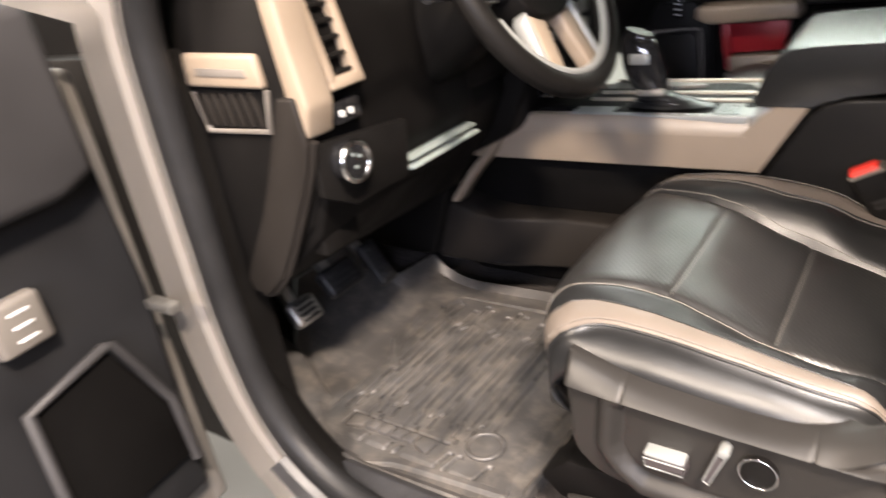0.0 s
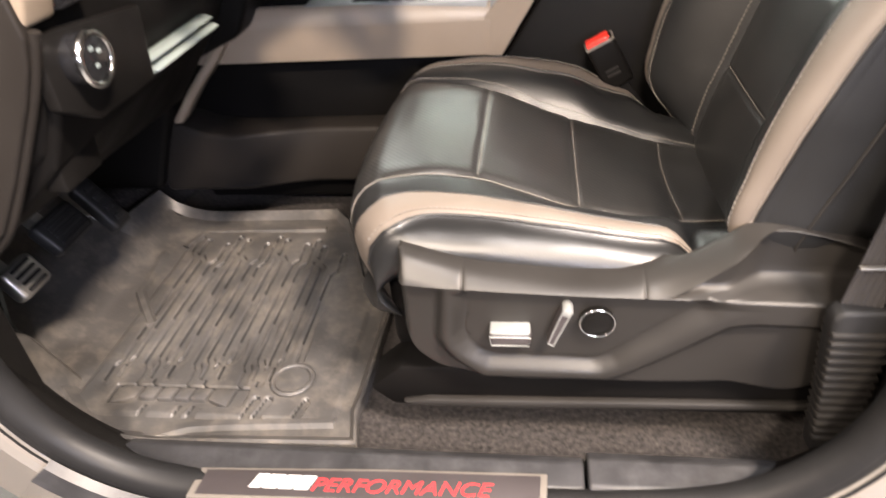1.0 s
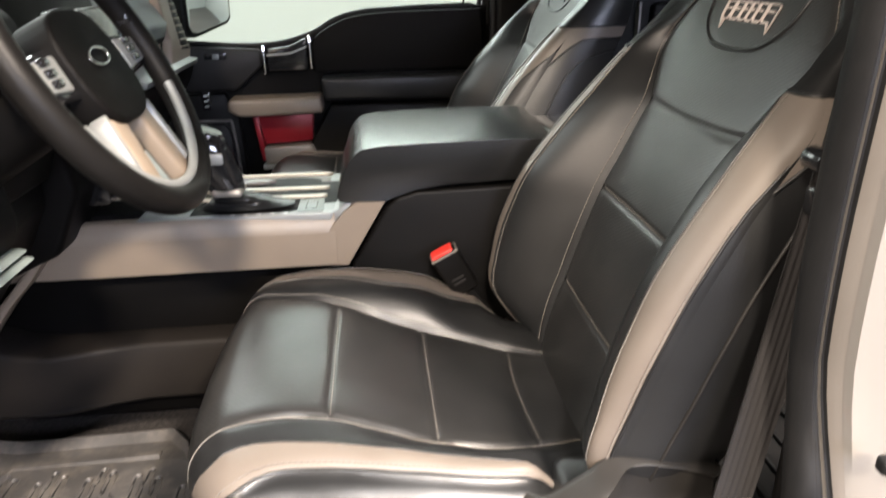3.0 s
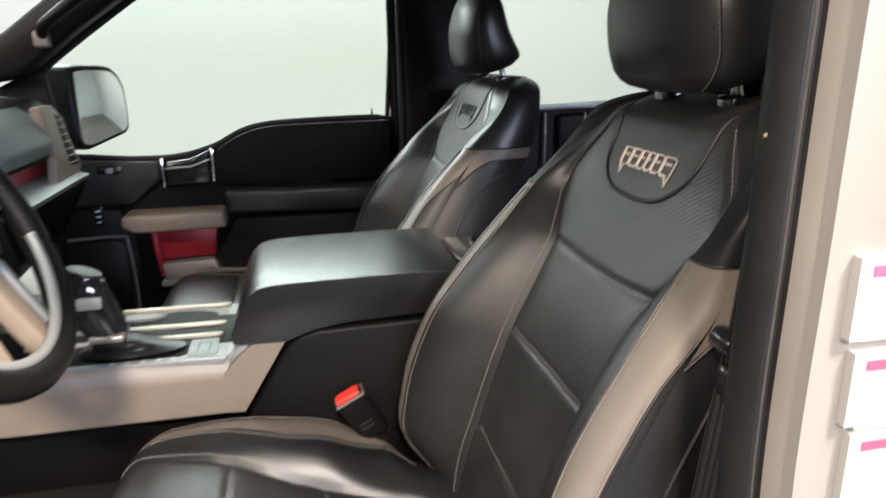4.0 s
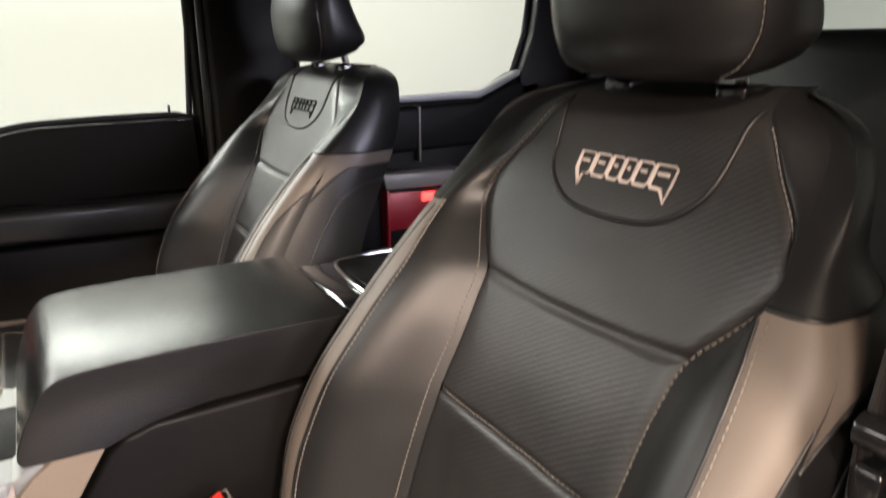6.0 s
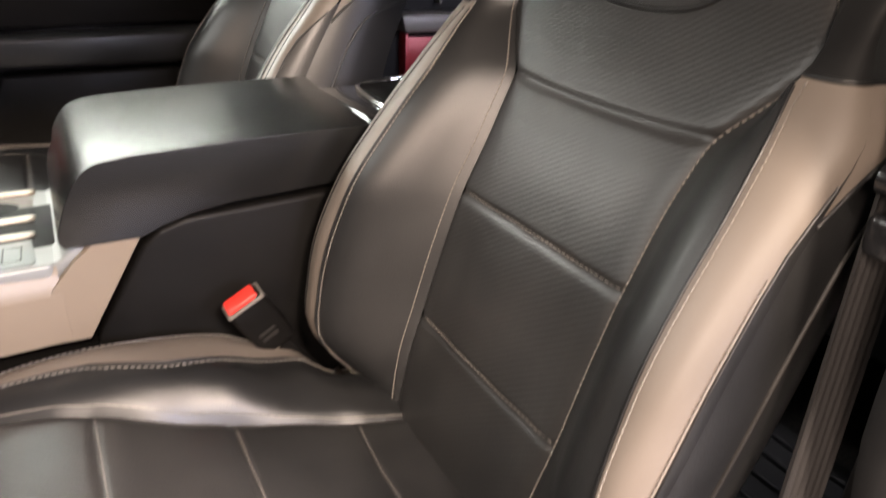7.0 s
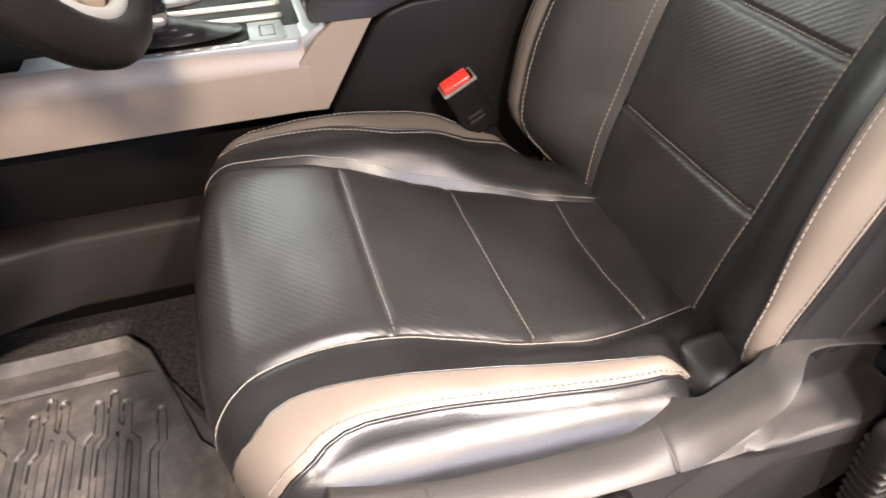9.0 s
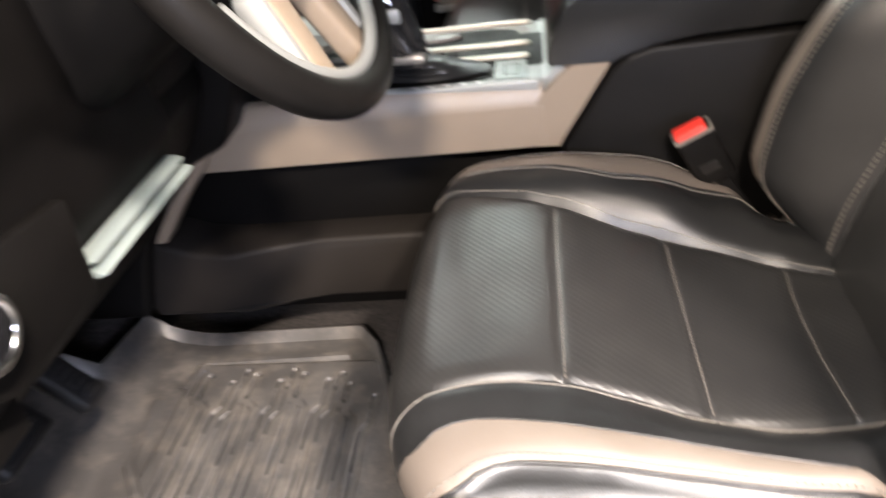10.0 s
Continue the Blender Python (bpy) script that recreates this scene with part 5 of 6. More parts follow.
def vent(parent, y0, y1, x, z0, z1, slats, lean):
    """An air vent in a greige frame on the face of the dash."""
    m = Matrix.Translation((x, 0, z0)) @ Matrix.Rotation(lean, 4, "Y")
    h = z1 - z0
    fr = part("vent_frame", join_bm(box(-0.012, 0.012, y0, y0 + 0.014, 0, h, 0.004, 2, m), box(-0.012, 0.012, y1 - 0.014, y1, 0, h, 0.004, 2, m),
                                    box(-0.012, 0.012, y0, y1, -0.006, 0.010, 0.004, 2, m), box(-0.012, 0.012, y0, y1, h - 0.010, h + 0.006, 0.004, 2, m)), GREIGE_TRIM, parent, "greige satin vent frame")
    part("vent_hollow", box(-0.02, -0.010, y0 + 0.01, y1 - 0.01, 0.004, h - 0.004, 0, 2, m), GLOSS, fr)
    for i in range(slats):
        z = h * (i + 0.7) / (slats + 0.4)
        part("slat", box(-0.010, 0.008, y0 + 0.012, y1 - 0.012, z - 0.0028, z + 0.0028, 0.002, 2, m), PLASTIC, fr)


vent(dash, -0.318, -0.255, -0.352, 0.632, 0.765, 6, -0.25)
far_vent = part("vent_frame", prism([(0.900, 0.778), (0.985, 0.778), (1.020, 0.762), (1.140, 0.622), (1.118, 0.595), (0.985, 0.572), (0.935, 0.592), (0.965, 0.66)], "x", -0.425, -0.402, 0.005, 3), GREIGE_TRIM, dash, "greige satin vent frame")
part("vent_hollow", prism([(0.990, 0.757), (1.016, 0.752), (1.122, 0.624), (1.050, 0.630)], "x", -0.404, -0.4005, 0.001), SOFT, far_vent)
for i in range(7):
    f = (i + 0.6) / 7.2
    ya, yb, z = 0.990 + 0.060 * f, 1.016 + 0.106 * f, 0.754 - 0.128 * f
    part("slat", prism([(ya, z - 0.002), (yb, z - 0.004), (yb, z + 0.000), (ya, z + 0.002)], "x", -0.402, -0.3975, 0.0006), GREIGE_TRIM, far_vent)
part("greige_column", prism([(-0.352, 0.580), (-0.372, 0.584), (-0.388, 0.80), (-0.360, 0.80), (-0.352, 0.70), (-0.340, 0.62)], "y", -0.366, -0.318, 0.006, 3), GREIGE_TRIM, dash, "greige upright trim at the dash end")
part("end_cap", prism([(-0.372, 0.582), (-0.386, 0.80), (-0.62, 0.82), (-0.66, 0.36), (-0.50, 0.345), (-0.42, 0.44), (-0.380, 0.50)], "y", -0.362, -0.350, 0.005), PLASTIC, dash, "black dash end cap")
part("end_band", prism([(-0.385, 0.634), (-0.405, 0.596), (-0.440, 0.530), (-0.474, 0.470), (-0.534, 0.386), (-0.548, 0.360), (-0.541, 0.340), (-0.511, 0.337), (-0.472, 0.370), (-0.430, 0.430), (-0.381, 0.509), (-0.362, 0.545), (-0.352, 0.574), (-0.357, 0.634)], "y", -0.372, -0.358, 0.004, 3), LOWER, dash, "dark brown-grey band down the dash end")
tube("end_lip", spline([(-0.349, -0.360, 0.578), (-0.362, -0.360, 0.545), (-0.381, -0.360, 0.509), (-0.43, -0.360, 0.43), (-0.472, -0.360, 0.37), (-0.511, -0.360, 0.337), (-0.535, -0.360, 0.334)], 5), 0.0060, LOWER, dash, "rounded edge of the knee panel")
part("end_block", prism([(-0.402, 0.645), (-0.406, 0.688), (-0.545, 0.694), (-0.552, 0.650)], "y", -0.374, -0.360, 0.006, 3), GREIGE_TRIM, dash, "greige block on the dash end")
part("end_block_mark", prism([(-0.425, 0.661), (-0.427, 0.671), (-0.52, 0.675), (-0.522, 0.665)], "y", -0.3755, -0.373, 0.0005), GREY_TRIM, dash)
tube("end_vent_rim", [(x, -0.364, z) for x, z in ((-0.405, 0.643), (-0.418, 0.590), (-0.540, 0.588), (-0.552, 0.643))], 0.004, GREY_TRIM, dash)
for i in range(7):
    x = -0.425 - i * 0.019
    part("slat", prism([(x, 0.596), (x - 0.007, 0.596), (x - 0.015, 0.640), (x - 0.008, 0.640)], "y", -0.367, -0.360, 0.001), LOWER, dash)
part("light_panel", prism([(-0.356, 0.572), (-0.170, 0.552), (-0.185, 0.47), (-0.30, 0.47), (-0.356, 0.50)], "x", -0.372, -0.356, 0.004), PLASTIC, dash)
kn = part("light_knob", prism([(-0.309 + 0.026 * math.cos(a), 0.536 + 0.026 * math.sin(a)) for a in np.linspace(0, 2 * math.pi, 28, endpoint=False)], "x", -0.36, -0.334, 0.003), GLOSS, dash, "round light switch with chrome rim")
tube("knob_rim", [(-0.336, -0.309 + 0.025 * math.cos(a), 0.536 + 0.025 * math.sin(a)) for a in np.linspace(0, 2 * math.pi, 28, endpoint=False)], 0.004, CHROME, kn, n=8, closed=True)
for y, z in ((-0.314, 0.547), (-0.303, 0.542), (-0.312, 0.530)):
    part("switch_mark", box(-0.335, -0.333, y - 0.003, y + 0.003, z - 0.002, z + 0.002, 0.0003), GREY_LIGHT, kn)
swp = part("dimmer_panel", box(-0.372, -0.352, -0.312, -0.262, 0.582, 0.612, 0.004), GLOSS, dash)
for y in (-0.300, -0.283):
    part("switch_mark", box(-0.353, -0.3505, y - 0.004, y + 0.004, 0.592, 0.600, 0.0005), WHITE_INK, swp)
knee = [(-0.372, 0.565), (-0.366, 0.50), (-0.40, 0.43), (-0.505, 0.345), (-0.53, 0.35), (-0.53, 0.565)]
knee_bm = prism(knee, "y", -0.345, 0.190, 0.008, 3)
for v in knee_bm.verts:
    v.co.x -= 0.09 * max(0.0, v.co.y + 0.28)
    if v.co.z < 0.37:
        v.co.z -= 0.10 * max(0.0, v.co.y + 0.28)
part("knee_panel", knee_bm, SOFT, dash, "black knee panel under the column")
part("obd_cover", prism([(-0.335, 0.40), (-0.265, 0.40), (-0.258, 0.455), (-0.335, 0.462)], "x", -0.43, -0.404, 0.004, 2, Matrix.Translation((0.0, 0, 0.0))), PLASTIC, dash)
for i in range(3):
    part("switch_mark", box(-0.4035, -0.4005, -0.338, -0.326, 0.434 + i * 0.011, 0.437 + i * 0.011, 0.0003), GREY_LIGHT, dash)
part("tray_hollow", box(-0.43, -0.378, -0.165, 0.012, 0.494, 0.530, 0.003), SOFT, dash, "small dark tray under the column")
# ledge and lip: reflected wall painted in as a pale green-grey
part("tray_ledge", prism([(-0.432, 0.493), (-0.432, 0.487), (-0.372, 0.482), (-0.362, 0.486), (-0.372, 0.490)], "y", -0.168, 0.016, 0.002), GREY_LIGHT, dash, "tray ledge with a pale reflection in its colour")
part("tray_lip", prism([(-0.40, 0.474), (-0.366, 0.470), (-0.357, 0.474), (-0.366, 0.478)], "y", -0.170, 0.018, 0.002), GREY_LIGHT, dash, "tray lip with a pale reflection in its colour")
STRIP = spline([(-0.600, 0.230), (-0.543, 0.301), (-0.495, 0.351), (-0.455, 0.405), (-0.420, 0.462), (-0.396, 0.515), (-0.380, 0.60), (-0.372, 0.70)], 3)
part("stack_strip", prism([(x + 0.011, z) for x, z in STRIP] + [(x - 0.011, z) for x, z in STRIP[::-1]], "y", 0.234, 0.276, 0.005, 2), GREIGE_TRIM, dash, "curved greige trim beside the centre stack")
part("stack_face", box(-0.412, -0.384, 0.30, 0.55, 0.52, 0.76, 0.008, 3), GLOSS, dash)
part("touch_screen", box(-0.386, -0.378, 0.31, 0.54, 0.64, 0.75, 0.004), SCREEN, dash)
for i in range(4):
    for j in range(2):
        part("stack_button", box(-0.388, -0.378, 0.32 + i * 0.054, 0.362 + i * 0.054, 0.545 + j * 0.038, 0.572 + j * 0.038, 0.003), GREY_TRIM, dash)
part("toggle_bank", box(-0.40, -0.355, 0.285, 0.33, 0.455, 0.50, 0.006), GLOSS, dash)
for z in (0.463, 0.480):
    part("toggle", box(-0.360, -0.338, 0.288, 0.318, z, z + 0.009, 0.003), CHROME, dash)

wheel = thing("steering_wheel", "black leather steering wheel with silver and greige spokes", "steering wheel")
tilt = Matrix.Translation((-0.217, -0.019, 0.720)) @ Matrix.Rotation(radians(-26.5), 4, "Y")


def on_wheel(a, r, off=0.0):
    return tilt @ Vector((off, r * math.sin(a), r * math.cos(a)))


full = np.linspace(0, 2 * math.pi, 64, endpoint=False)
tube("rim", [on_wheel(a, 0.176) for a in full], 0.0165, PLASTIC, wheel, n=14, closed=True)
part("airbag", prism([(0.075 * math.copysign(abs(math.cos(a)) ** 0.7, math.cos(a)), -0.004 + 0.068 * math.copysign(abs(math.sin(a)) ** 0.75, math.sin(a))) for a in np.linspace(0, 2 * math.pi, 32, endpoint=False)], "x", -0.045, 0.004, 0.014, 4, tilt), SOFT, wheel, "black padded airbag cover")
tube("hub_badge", [tilt @ Vector((0.006, 0.026 * math.cos(a), 0.010 * math.sin(a) + 0.004)) for a in np.linspace(0, 2 * math.pi, 24, endpoint=False)], 0.002, CHROME, wheel, n=6, closed=True)
for sgn in (-1, 1):
    arm = [(sgn * 0.062, 0.030), (sgn * 0.160, 0.022), (sgn * 0.162, -0.020), (sgn * 0.066, -0.030)]
    sp = part("spoke", prism(arm, "x", -0.030, -0.006, 0.006, 3, tilt), GLOSS, wheel)
    part("spoke_trim", prism([(sgn * 0.085, 0.020), (sgn * 0.150, 0.017), (sgn * 0.150, -0.014), (sgn * 0.088, -0.020)], "x", -0.010, 0.000, 0.004, 2, tilt), SILVER, sp)
    for i in range(3):
        part("spoke_button", box(-0.004, 0.004, sgn * 0.118 - 0.010, sgn * 0.118 + 0.010, -0.012 + i * 0.011, -0.004 + i * 0.011, 0.002, 2, tilt), GLOSS, sp)
    low = [(sgn * 0.018, -0.058), (sgn * 0.058, -0.055), (sgn * 0.070, -0.160), (sgn * 0.038, -0.172)]
    part("lower_spoke", prism(low, "x", -0.028, -0.004, 0.006, 3, tilt), GREIGE_TRIM, wheel, "greige lower spoke")
    part("spoke_edge", prism([(sgn * 0.060, -0.050), (sgn * 0.074, -0.060), (sgn * 0.086, -0.150), (sgn * 0.072, -0.158)], "x", -0.026, -0.002, 0.004, 2, tilt), SILVER, wheel)
tube("rim_inlay", [on_wheel(a, 0.159, 0.006) for a in np.linspace(math.radians(110), math.radians(250), 30)], 0.0062, SILVER, wheel, n=10)
part("thumb_grip", box(-0.012, 0.012, 0.155, 0.18, 0.03, 0.09, 0.008, 3, tilt), GLOSS, wheel)
col = thing("steering_column", "black steering column shroud with stalk", "steering column")
shr = []
for i in range(8):
    v = i / 7
    c = Vector((-0.250, -0.019, 0.705)).lerp(Vector((-0.40, -0.019, 0.635)), v)
    shr.append([c + Vector((0.0, (0.066 + 0.018 * v) * math.copysign(abs(math.cos(a)) ** 0.7, math.cos(a)), (0.060 + 0.020 * v) * math.copysign(abs(math.sin(a)) ** 0.7, math.sin(a)))) for a in np.linspace(0, 2 * math.pi, 28, endpoint=False)])
sheet("shroud", shr, SOFT, col, closed=True)
tube("stalk", spline([(-0.285, -0.08, 0.705), (-0.27, -0.15, 0.710), (-0.262, -0.205, 0.715)], 6), 0.009, GLOSS, col, n=10)
part("key_ring", prism([(0.05 + 0.016 * math.cos(a), 0.672 + 0.016 * math.sin(a)) for a in np.linspace(0, 2 * math.pi, 20, endpoint=False)], "x", -0.300, -0.285, 0.002), GLOSS, col)

# ---- pedals ----
def pedal(name, label, mat, x, y, z, w, h, lean):
    p = thing(name, label, "pedal")
    m = Matrix.Translation((x, y, z)) @ Matrix.Rotation(radians(lean), 4, "Y")
    pad = part("pad", box(-0.012, 0.012, -w / 2, w / 2, -h / 2, h / 2, 0.008, 3, m), mat, p)
    for i in range(4):
        part("tread", box(0.010, 0.016, -w / 2 + 0.012, w / 2 - 0.012, -h / 2 + h * (i + 0.6) / 4.6, -h / 2 + h * (i + 1.1) / 4.6, 0.002, 2, m), RUBBER, p)
    part("arm", box(-0.035, -0.012, -0.010, 0.010, 0.0, 0.20, 0.004, 2, m), STEEL, p)


pedal("brake_pedal", "worn dusty brake pedal", RUBBER, -0.60, -0.150, 0.238, 0.085, 0.055, -38)
pedal("accelerator_pedal", "worn dusty accelerator pedal", RUBBER, -0.62, -0.030, 0.205, 0.045, 0.095, -35)
pedal("parking_brake_pedal", "pale worn parking brake pedal", STEEL, -0.60, -0.250, 0.222, 0.060, 0.048, -30)
rest = part("foot_rest", prism([(-0.60, 0.0), (-0.66, 0.10), (-0.82, 0.20), (-0.84, 0.0)], "y", -0.335, -0.225, 0.012, 3), MAT)
tagged(rest, "dusty moulded foot rest beside the pedals", "foot rest", kind="structure")

# ---- floor mat ----
fm = thing("floor_mat", "dusty black rubber floor mat with raised ribs and rim", "floor mat")
MAT_OUT = [(-0.147, -0.341), (-0.158, -0.288), (-0.154, -0.246), (-0.150, -0.06), (-0.168, -0.022), (-0.215, 0.03), (-0.240, 0.10), (-0.285, 0.22), (-0.320, 0.262), (-0.70, 0.252), (-0.71, 0.12), (-0.80, 0.09), (-0.80, -0.10), (-0.72, -0.20), (-0.66, -0.235), (-0.58, -0.300), (-0.545, -0.338), (-0.495, -0.346), (-0.432, -0.352), (-0.30, -0.346)]


def mat_z(x, y):
    return 0.004 + 0.95 * max(0.0, -0.66 - x) + 0.06 * step((-0.58 - x) / 0.10) * 0.3


dense = []
for a, b in zip(MAT_OUT, MAT_OUT[1:] + MAT_OUT[:1]):
    k = max(1, int(math.dist(a, b) / 0.03))
    dense += [(a[0] + (b[0] - a[0]) * i / k, a[1] + (b[1] - a[1]) * i / k) for i in range(k)]
MAT_OUT = dense
mt_in = [(-0.36 + (x + 0.36) * 0.93, -0.03 + (y + 0.03) * 0.93) for x, y in MAT_OUT]
nx, ny = 66, 56
rows = []


bm = bmesh.new()
outer = [bm.verts.new((x, y, mat_z(x, y) + 0.016)) for x, y in MAT_OUT]
lip = [bm.verts.new((-0.36 + (x + 0.36) * 0.985, -0.03 + (y + 0.03) * 0.985, mat_z(x, y) + 0.018)) for x, y in MAT_OUT]
inner = [bm.verts.new((x, y, mat_z(x, y) + 0.004)) for x, y in mt_in]
foot = [bm.verts.new((x, y, mat_z(x, y) - 0.004)) for x, y in MAT_OUT]
n = len(MAT_OUT)
for i in range(n):
    j = (i + 1) % n
    bm.faces.new((foot[i], foot[j], outer[j], outer[i]))
    bm.faces.new((outer[i], outer[j], lip[j], lip[i]))
    bm.faces.new((lip[i], lip[j], inner[j], inner[i]))
fl = bmesh.new()
fl.faces.new([fl.verts.new((x, y, 0)) for x, y in mt_in])
for cut in (-0.56, -0.59, -0.62, -0.645, -0.66, -0.70, -0.74, -0.77):
    bmesh.ops.bisect_plane(fl, geom=fl.verts[:] + fl.edges[:] + fl.faces[:], plane_co=(cut, 0, 0), plane_no=(1, 0, 0))
for v in fl.verts:
    v.co.z = mat_z(v.co.x, v.co.y) + 0.004
bmesh.ops.triangulate(fl, faces=fl.faces[:])
bm = join_bm(bm, fl)
part("mat_tray", bm, MAT, fm, "dusty moulded rubber tray", angle=0.9)


def rib(pts, w=0.005, h=0.010):
    """A raised moulded rib along points on the mat."""
    v = []
    fcs = []
    p = [Vector((x, y, 0)) for x, y in pts]
    for i, q in enumerate(p):
        d = (p[min(i + 1, len(p) - 1)] - p[max(i - 1, 0)]).normalized()
        s = Vector((-d.y, d.x, 0))
        z = mat_z(q.x, q.y) + 0.0035
        for o, k in ((-w * 1.7, 0), (-w * 0.8, h), (w * 0.8, h), (w * 1.7, 0)):
            v.append((q.x + s.x * o, q.y + s.y * o, z + k))
    for i in range(len(p) - 1):
        for j in range(3):
            fcs.append((i * 4 + j, i * 4 + j + 1, (i + 1) * 4 + j + 1, (i + 1) * 4 + j))
    fcs += [(0, 1, 2, 3), tuple((len(p) - 1) * 4 + j for j in (3, 2, 1, 0))]
    return v, fcs


# raised panel with pairs of narrow grooves that jog at both ends
grooves = []
for i in range(15):
    x = -0.560 + i * 0.0205 + (-0.003 if i % 2 else 0.0)
    k = 0.011 if (i // 2) % 2 else -0.011
    y1 = 0.165 - 0.024 * ((i // 2) % 2) - 0.010 * (i % 2) - 0.06 * max(0.0, (i - 11) / 5)
    y0 = -0.232 + 0.012 * (i % 2)
    grooves.append([(x + k * 0.6, y0), (x + k * 0.6, y0 + 0.030), (x, y0 + 0.042), (x - 0.004, y1 - 0.066), (x + k - 0.005, y1 - 0.050), (x + k - 0.007, y1)])
for x in (-0.475, -0.421, -0.400, -0.318, -0.300, -0.243):
    grooves.append([(x + 0.004, -0.262), (x - 0.004, -0.296)])
gx, gy = np.meshgrid(np.linspace(-0.600, -0.185, 218), np.linspace(-0.300, 0.190, 188), indexing="ij")
near = np.full(gx.shape, 1.0)
for line in grooves:
    for (ax, ay), (bx, by) in zip(line, line[1:]):
        ux, uy = bx - ax, by - ay
        f = np.clip(((gx - ax) * ux + (gy - ay) * uy) / (ux * ux + uy * uy), 0, 1)
        near = np.minimum(near, np.hypot(gx - ax - f * ux, gy - ay - f * uy))
# the panel's far corner towards the seat is cut off
edge = np.minimum.reduce([gx + 0.600, -0.185 - gx, gy + 0.300, 0.190 - gy, (-0.20 - gx - 0.6 * (gy - 0.02)) * 0.85 + 0.02])
well = np.maximum(np.abs(gx + 0.438) - 0.108, np.abs(gy + 0.258) - 0.020)
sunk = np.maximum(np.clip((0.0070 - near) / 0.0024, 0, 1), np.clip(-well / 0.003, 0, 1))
rise = np.clip(edge / 0.008, 0, 1)
verts, faces = [], []
for p in range(gx.shape[0]):
    for q in range(gx.shape[1]):
        verts.append((gx[p, q], gy[p, q], mat_z(gx[p, q], gy[p, q]) + 0.003 + 0.0062 * rise[p, q] - 0.0058 * sunk[p, q] * rise[p, q]))
nq = gx.shape[1]
shown = [(p, q) for p in range(gx.shape[0] - 1) for q in range(nq - 1) if rise[p:p + 2, q:q + 2].max() > 0]
faces = [(p * nq + q, (p + 1) * nq + q, (p + 1) * nq + q + 1, p * nq + q + 1) for p, q in shown]
panel = raw("grooved_panel", verts, faces, MAT, fm, angle=0.8)
# sunk faces get the darker rubber: groove shade painted in
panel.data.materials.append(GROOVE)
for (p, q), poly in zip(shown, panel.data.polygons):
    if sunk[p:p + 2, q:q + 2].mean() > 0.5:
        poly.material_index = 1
for pts in ([(-0.60, 0.13), (-0.58, 0.19), (-0.33, 0.20)], [(-0.56, -0.10), (-0.62, -0.02), (-0.63, 0.10)], [(-0.475, -0.345), (-0.434, -0.331), (-0.395, -0.314), (-0.357, -0.309), (-0.188, -0.296)]):
    v, fcs = rib(pts, 0.006, 0.007)
    raw("rib", v, fcs, MAT, fm, angle=0.5)
# moulded emblem: plain angular shapes
xx = -0.535
for i, w in enumerate((0.040, 0.030, 0.028, 0.028, 0.028, 0.038)):
    t = 0.012 if i in (0, 5) else 0.0
    part("moulded_shape", prism([(xx, -0.268 - (t if i == 0 else 0)), (xx + w - 0.006, -0.268 - (t if i == 5 else 0)), (xx + w - 0.002, -0.246), (xx + 0.004, -0.246)], "z", 0.006, 0.0165, 0.0015), MAT, fm)
    xx += w - 0.001
tube("clip_ring", [(-0.270 + 0.030 * math.cos(a), -0.224 + 0.030 * math.sin(a), 0.0165) for a in np.linspace(0, 2 * math.pi, 28, endpoint=False)], 0.004, MAT, fm, n=8, closed=True)
part("clip_cap", prism([(-0.270 + 0.028 * math.cos(a), -0.224 + 0.028 * math.sin(a)) for a in np.linspace(0, 2 * math.pi, 24, endpoint=False)], "z", 0.009, 0.0155, 0.002), MAT, fm, "round rubber mat clip")

# ---- seat belt ----
belt = thing("seat_belt", "black ribbed seat belt webbing hanging beside the seat", "seat belt")


def strap(name, a, b, width, thick, mat, parent, ridges=5, across=(1, 0, 0), sag=0.0):
    a, b, w = Vector(a), Vector(b), Vector(across).normalized()
    rows = []
    for i in range(13):
        t = i / 12
        c = a.lerp(b, t) + Vector((0, -sag * math.sin(math.pi * t), 0))
        d = (b - a).normalized()
        nrm = w.cross(d).normalized()
        row = []
        m = ridges * 4
        for j in range(m + 1):
            u = j / m - 0.5
            row.append(c + w * width * u + nrm * (thick * 0.5 + 0.0007 * math.cos(2 * math.pi * j / 4)))
        for j in range(m, -1, -1):
            u = j / m - 0.5
            row.append(c + w * width * u - nrm * thick * 0.5)
        rows.append(row)
    return sheet(name, rows, mat, parent, closed=True, angle=1.2)


strap("webbing", (0.411, -0.343, 0.262), (0.488, -0.300, 0.640), 0.036, 0.0022, WEBBING, belt, 6, (1, -0.25, 0))
strap("webbing", (0.488, -0.300, 0.640), (0.515, -0.322, 1.12), 0.036, 0.0022, WEBBING, belt, 6, (1, -0.1, 0))
part("tongue", box(0.462, 0.525, -0.318, -0.298, 0.600, 0.628, 0.005, 3), GLOSS, belt, "black belt tongue")
part("tongue_edge", box(0.466, 0.520, -0.322, -0.300, 0.606, 0.612, 0.002), SILVER, belt)
part("tip_bar", box(0.398, 0.438, -0.348, -0.342, 0.3145, 0.3175, 0.001), STEEL, belt, "steel bar at the belt's lower end")
part("stop_button", prism([(0.462 + 0.011 * math.cos(a), 0.652 + 0.011 * math.sin(a)) for a in np.linspace(0, 2 * math.pi, 18, endpoint=False)], "y", -0.326, -0.300, 0.002), GLOSS, belt)
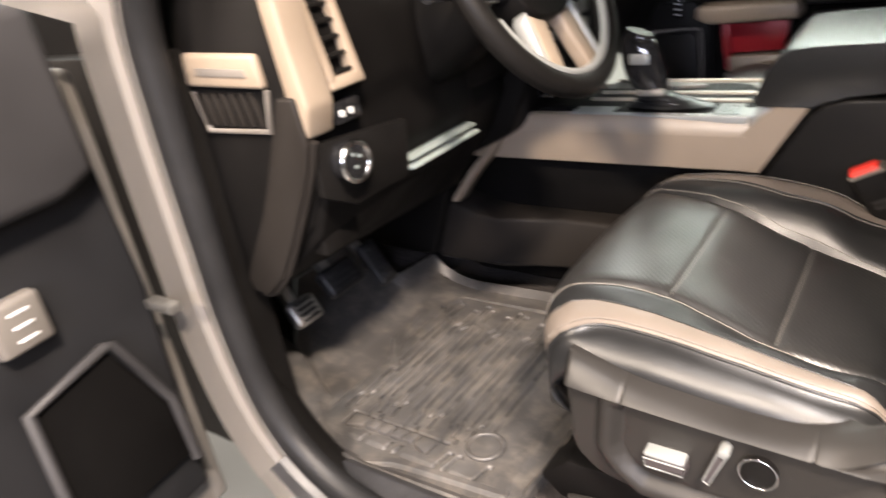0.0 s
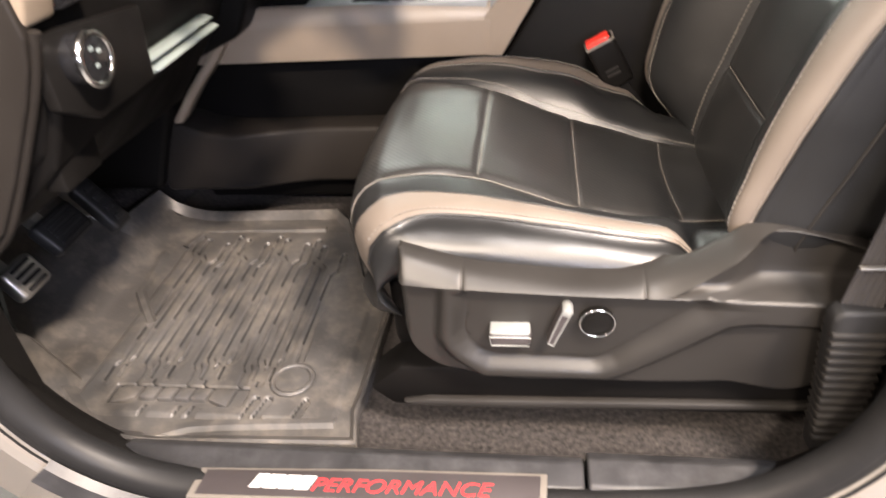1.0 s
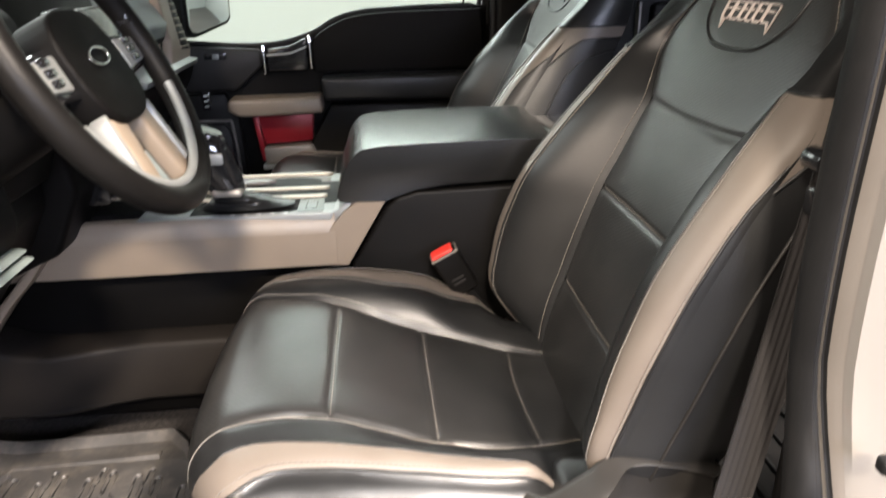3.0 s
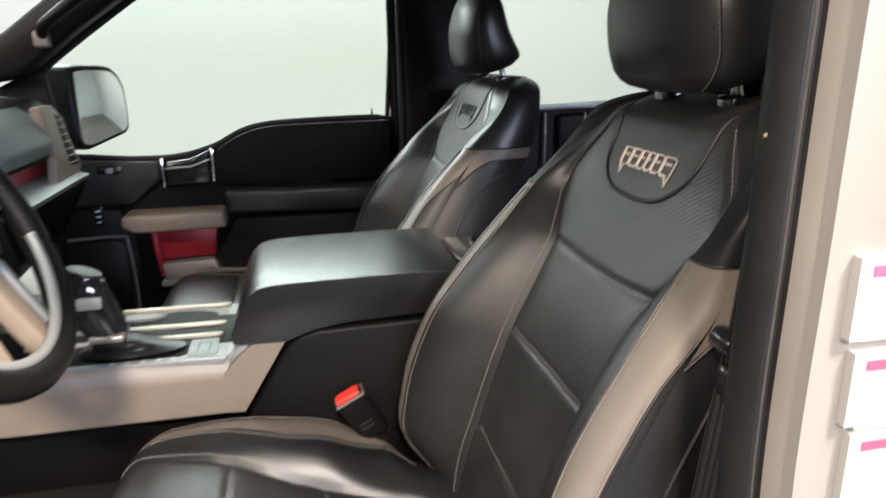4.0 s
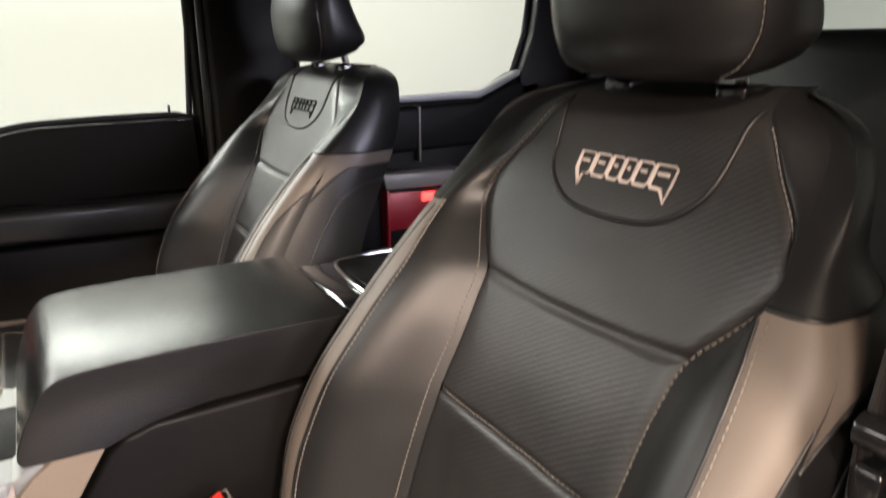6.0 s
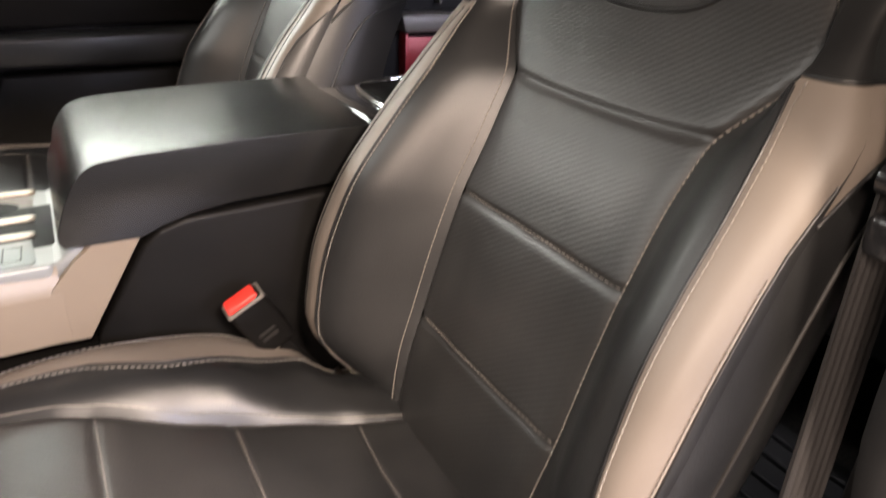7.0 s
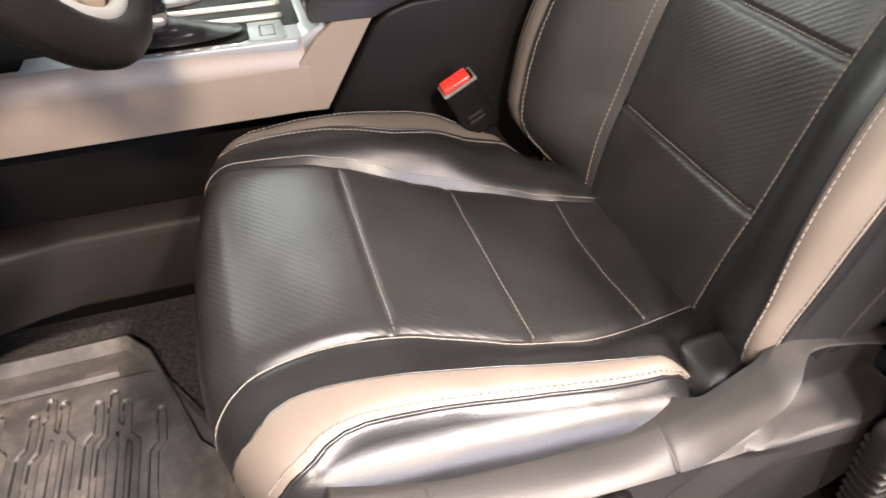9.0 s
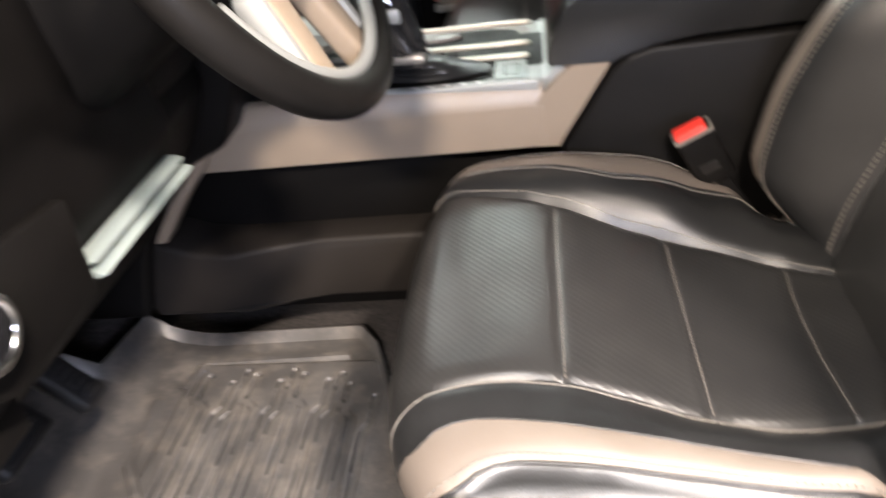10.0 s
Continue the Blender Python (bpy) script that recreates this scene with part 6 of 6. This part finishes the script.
sl = part("sleeve", prism([(0.384, 0.258), (0.392, 0.268), (0.436, 0.270), (0.445, 0.260), (0.447, 0.21), (0.440, 0.08), (0.402, 0.06), (0.398, 0.12), (0.390, 0.20)], "y", -0.356, -0.330, 0.006, 3), RUBBER, belt, "ribbed black rubber belt sleeve")
for i in range(14):
    z = 0.240 - i * 0.0118
    c0 = 0.386 + 0.014 * i / 13
    part("sleeve_rib", box(c0, 0.4485 - 0.006 * i / 13, -0.360, -0.327, z - 0.0032, z + 0.0032, 0.003), SHIELD, sl)
bk = thing("belt_buckle", "black seat belt buckle with a red release button", "seat belt buckle")
mb = Matrix.Translation((0.208, 0.211, 0.333)) @ Matrix.Rotation(radians(-28), 4, "Y") @ Matrix.Rotation(radians(8), 4, "X")
part("housing", box(-0.024, 0.024, -0.014, 0.014, -0.045, 0.045, 0.007, 3, mb), PLASTIC, bk)
part("release_button", box(-0.021, 0.018, -0.0115, 0.0115, 0.040, 0.0485, 0.003, 3, mb), RED, bk, "red release button")
part("button_rim", box(-0.0245, 0.0245, -0.0145, 0.0145, 0.038, 0.0425, 0.002, 2, mb), GREY_TRIM, bk)
for i in range(2):
    part("moulded_mark", box(-0.012, 0.010, -0.0152, -0.0135, -0.020 + i * 0.009, -0.015 + i * 0.009, 0.0004, 2, mb), SHIELD, bk)
strap("buckle_strap", (0.226, 0.208, 0.290), (0.290, 0.196, 0.200), 0.035, 0.006, SOFT, bk, 3, (1, 0, 0.5))
for x0 in (0.284, 0.306):
    part("anchor_bolt", box(x0, x0 + 0.012, 0.160, 0.188, 0.240, 0.254, 0.003), CHROME, bk, "bright steel anchor")

# ---- labels on the door jamb ----
JAMB = -0.409
for x0, z0, w, h in ((0.479, 0.692, 0.070, 0.058), (0.486, 0.628, 0.070, 0.055), (0.493, 0.566, 0.070, 0.055), (0.499, 0.504, 0.070, 0.055)):
    lb = thing("jamb_label", "white printed label with a red heading on the jamb", "label", "labels on the door jamb")
    part("paper", prism([(x0, z0), (x0 + w, z0), (x0 + w, z0 + h), (x0, z0 + h)], "y", JAMB - 0.0016, JAMB + 0.012, 0), LABEL, lb)
    part("heading_bar", box(x0 + 0.010, x0 + w - 0.010, JAMB - 0.0022, JAMB - 0.0016, z0 + h - 0.014, z0 + h - 0.006, 0), LABEL_RED, lb)
    for i in range(5):
        part("text_bar", box(x0 + 0.008, x0 + w - 0.010 - 0.006 * (i % 3), JAMB - 0.0022, JAMB - 0.0016, z0 + h - 0.026 - i * 0.008, z0 + h - 0.0230 - i * 0.008, 0), INK, lb)
yl = thing("warning_label", "yellow and white warning label on the jamb", "label")
part("paper", prism([(0.515, 0.330), (0.559, 0.330), (0.559, 0.411), (0.524, 0.411)], "y", JAMB - 0.006, JAMB + 0.012, 0), LABEL, yl)
part("yellow_field", prism([(0.520, 0.345), (0.534, 0.345), (0.546, 0.406), (0.533, 0.406)], "y", JAMB - 0.0068, JAMB - 0.006, 0), LABEL_YELLOW, yl)
plug = part("body_plug", box(0.470, 0.488, -0.450, -0.436, 0.430, 0.446, 0.005, 3), RUBBER)
tagged(plug, "small black rubber plug in the white jamb", "plug")

# ---- open driver's door ----
dd = thing("driver_door", "open driver's door with a framed speaker grille", "car door")
md = Matrix.Translation((-0.640, -0.455, 0)) @ Matrix.Rotation(radians(7), 4, "Z")
part("door_shell", prism([(0.0, -0.10), (-0.92, -0.10), (-0.95, 0.72), (-0.02, 0.66), (-0.01, 0.40)], "x", -0.15, -0.045, 0.02, 3, md), PAINT, dd, "white painted door shell")
part("inner_panel", prism([(-0.035, 0.02), (-0.90, 0.02), (-0.92, 0.73), (-0.03, 0.70), (-0.015, 0.40)], "x", -0.050, -0.012, 0.012, 3, md), DOOR_DARK, dd, "charcoal grained inner panel")
part("arm_panel", prism([(-0.045, 0.575), (-0.10, 0.555), (-0.50, 0.55), (-0.50, 0.76), (-0.05, 0.79)], "x", -0.02, 0.030, 0.02, 4, md), DOOR_GREY, dd, "grey upper door panel")
part("speaker_grille", prism([(-0.055, 0.10), (-0.060, 0.205), (-0.115, 0.335), (-0.235, 0.315), (-0.245, 0.10)], "x", -0.014, 0.002, 0.006, 3, md), SOFT, dd, "dark speaker grille")
tube("speaker_frame", [md @ Vector((0.002, y, z)) for y, z in ((-0.050, 0.09), (-0.053, 0.21), (-0.110, 0.342), (-0.120, 0.345), (-0.240, 0.322), (-0.250, 0.09))], 0.0085, DOOR_GREY, dd)
sp = part("window_switches", box(-0.014, 0.012, -0.24, -0.17, 0.40, 0.47, 0.008, 3, md), GREY_TRIM, dd)
for i in range(3):
    part("switch_mark", box(0.011, 0.013, -0.215, -0.19, 0.415 + i * 0.018, 0.419 + i * 0.018, 0.0005, 2, md), WHITE_INK, sp)
part("door_edge", prism([(0.015, -0.06), (-0.030, -0.06), (-0.030, 0.70), (0.015, 0.70)], "x", -0.075, -0.045, 0.012, 3, md), PAINT, dd, "white painted door edge")
part("check_strap", box(-0.62, -0.56, -0.50, -0.48, 0.365, 0.38, 0.003), STEEL, dd)

# ---- garage round the truck ----
def slab(name, x0, x1, y0, y1, z0, z1, mat, label, cat):
    return tagged(part(name, box(x0, x1, y0, y1, z0, z1, 0), mat), label, cat, kind="structure")


slab("ground", -7.2, 7.2, -6.2, 5.2, -0.95, -0.75, CONCRETE, "grey sealed concrete garage floor", "floor")
slab("wall_north", -7, 7, 4.4, 4.6, -0.75, 4.8, WALL, "plain white studio wall beside the truck", "wall")
slab("wall_south", -7, 7, -6.2, -6.0, -0.75, 4.8, DIM_WALL, "plain grey garage wall", "wall")
slab("wall_east", 7.0, 7.2, -6, 4.6, -0.75, 4.8, WALL, "plain white garage wall", "wall")
slab("wall_west", -7.2, -7.0, -6, 4.6, -0.75, 4.8, DIM_WALL, "plain grey garage wall", "wall")
slab("garage_ceiling", -7.2, 7.2, -6.2, 4.6, 4.8, 4.9, DIM_WALL, "plain grey garage ceiling", "ceiling")

dot = part("pillar_mark", prism([(-0.3605 + 0.0009 * math.cos(t), 0.823 + 0.0013 * math.sin(t)) for t in np.linspace(0, 2 * math.pi, 12, endpoint=False)], "x", 0.4352, 0.442, 0), DULL_YELLOW)
tagged(dot, "tiny yellow paint dot on the pillar trim", "paint mark")
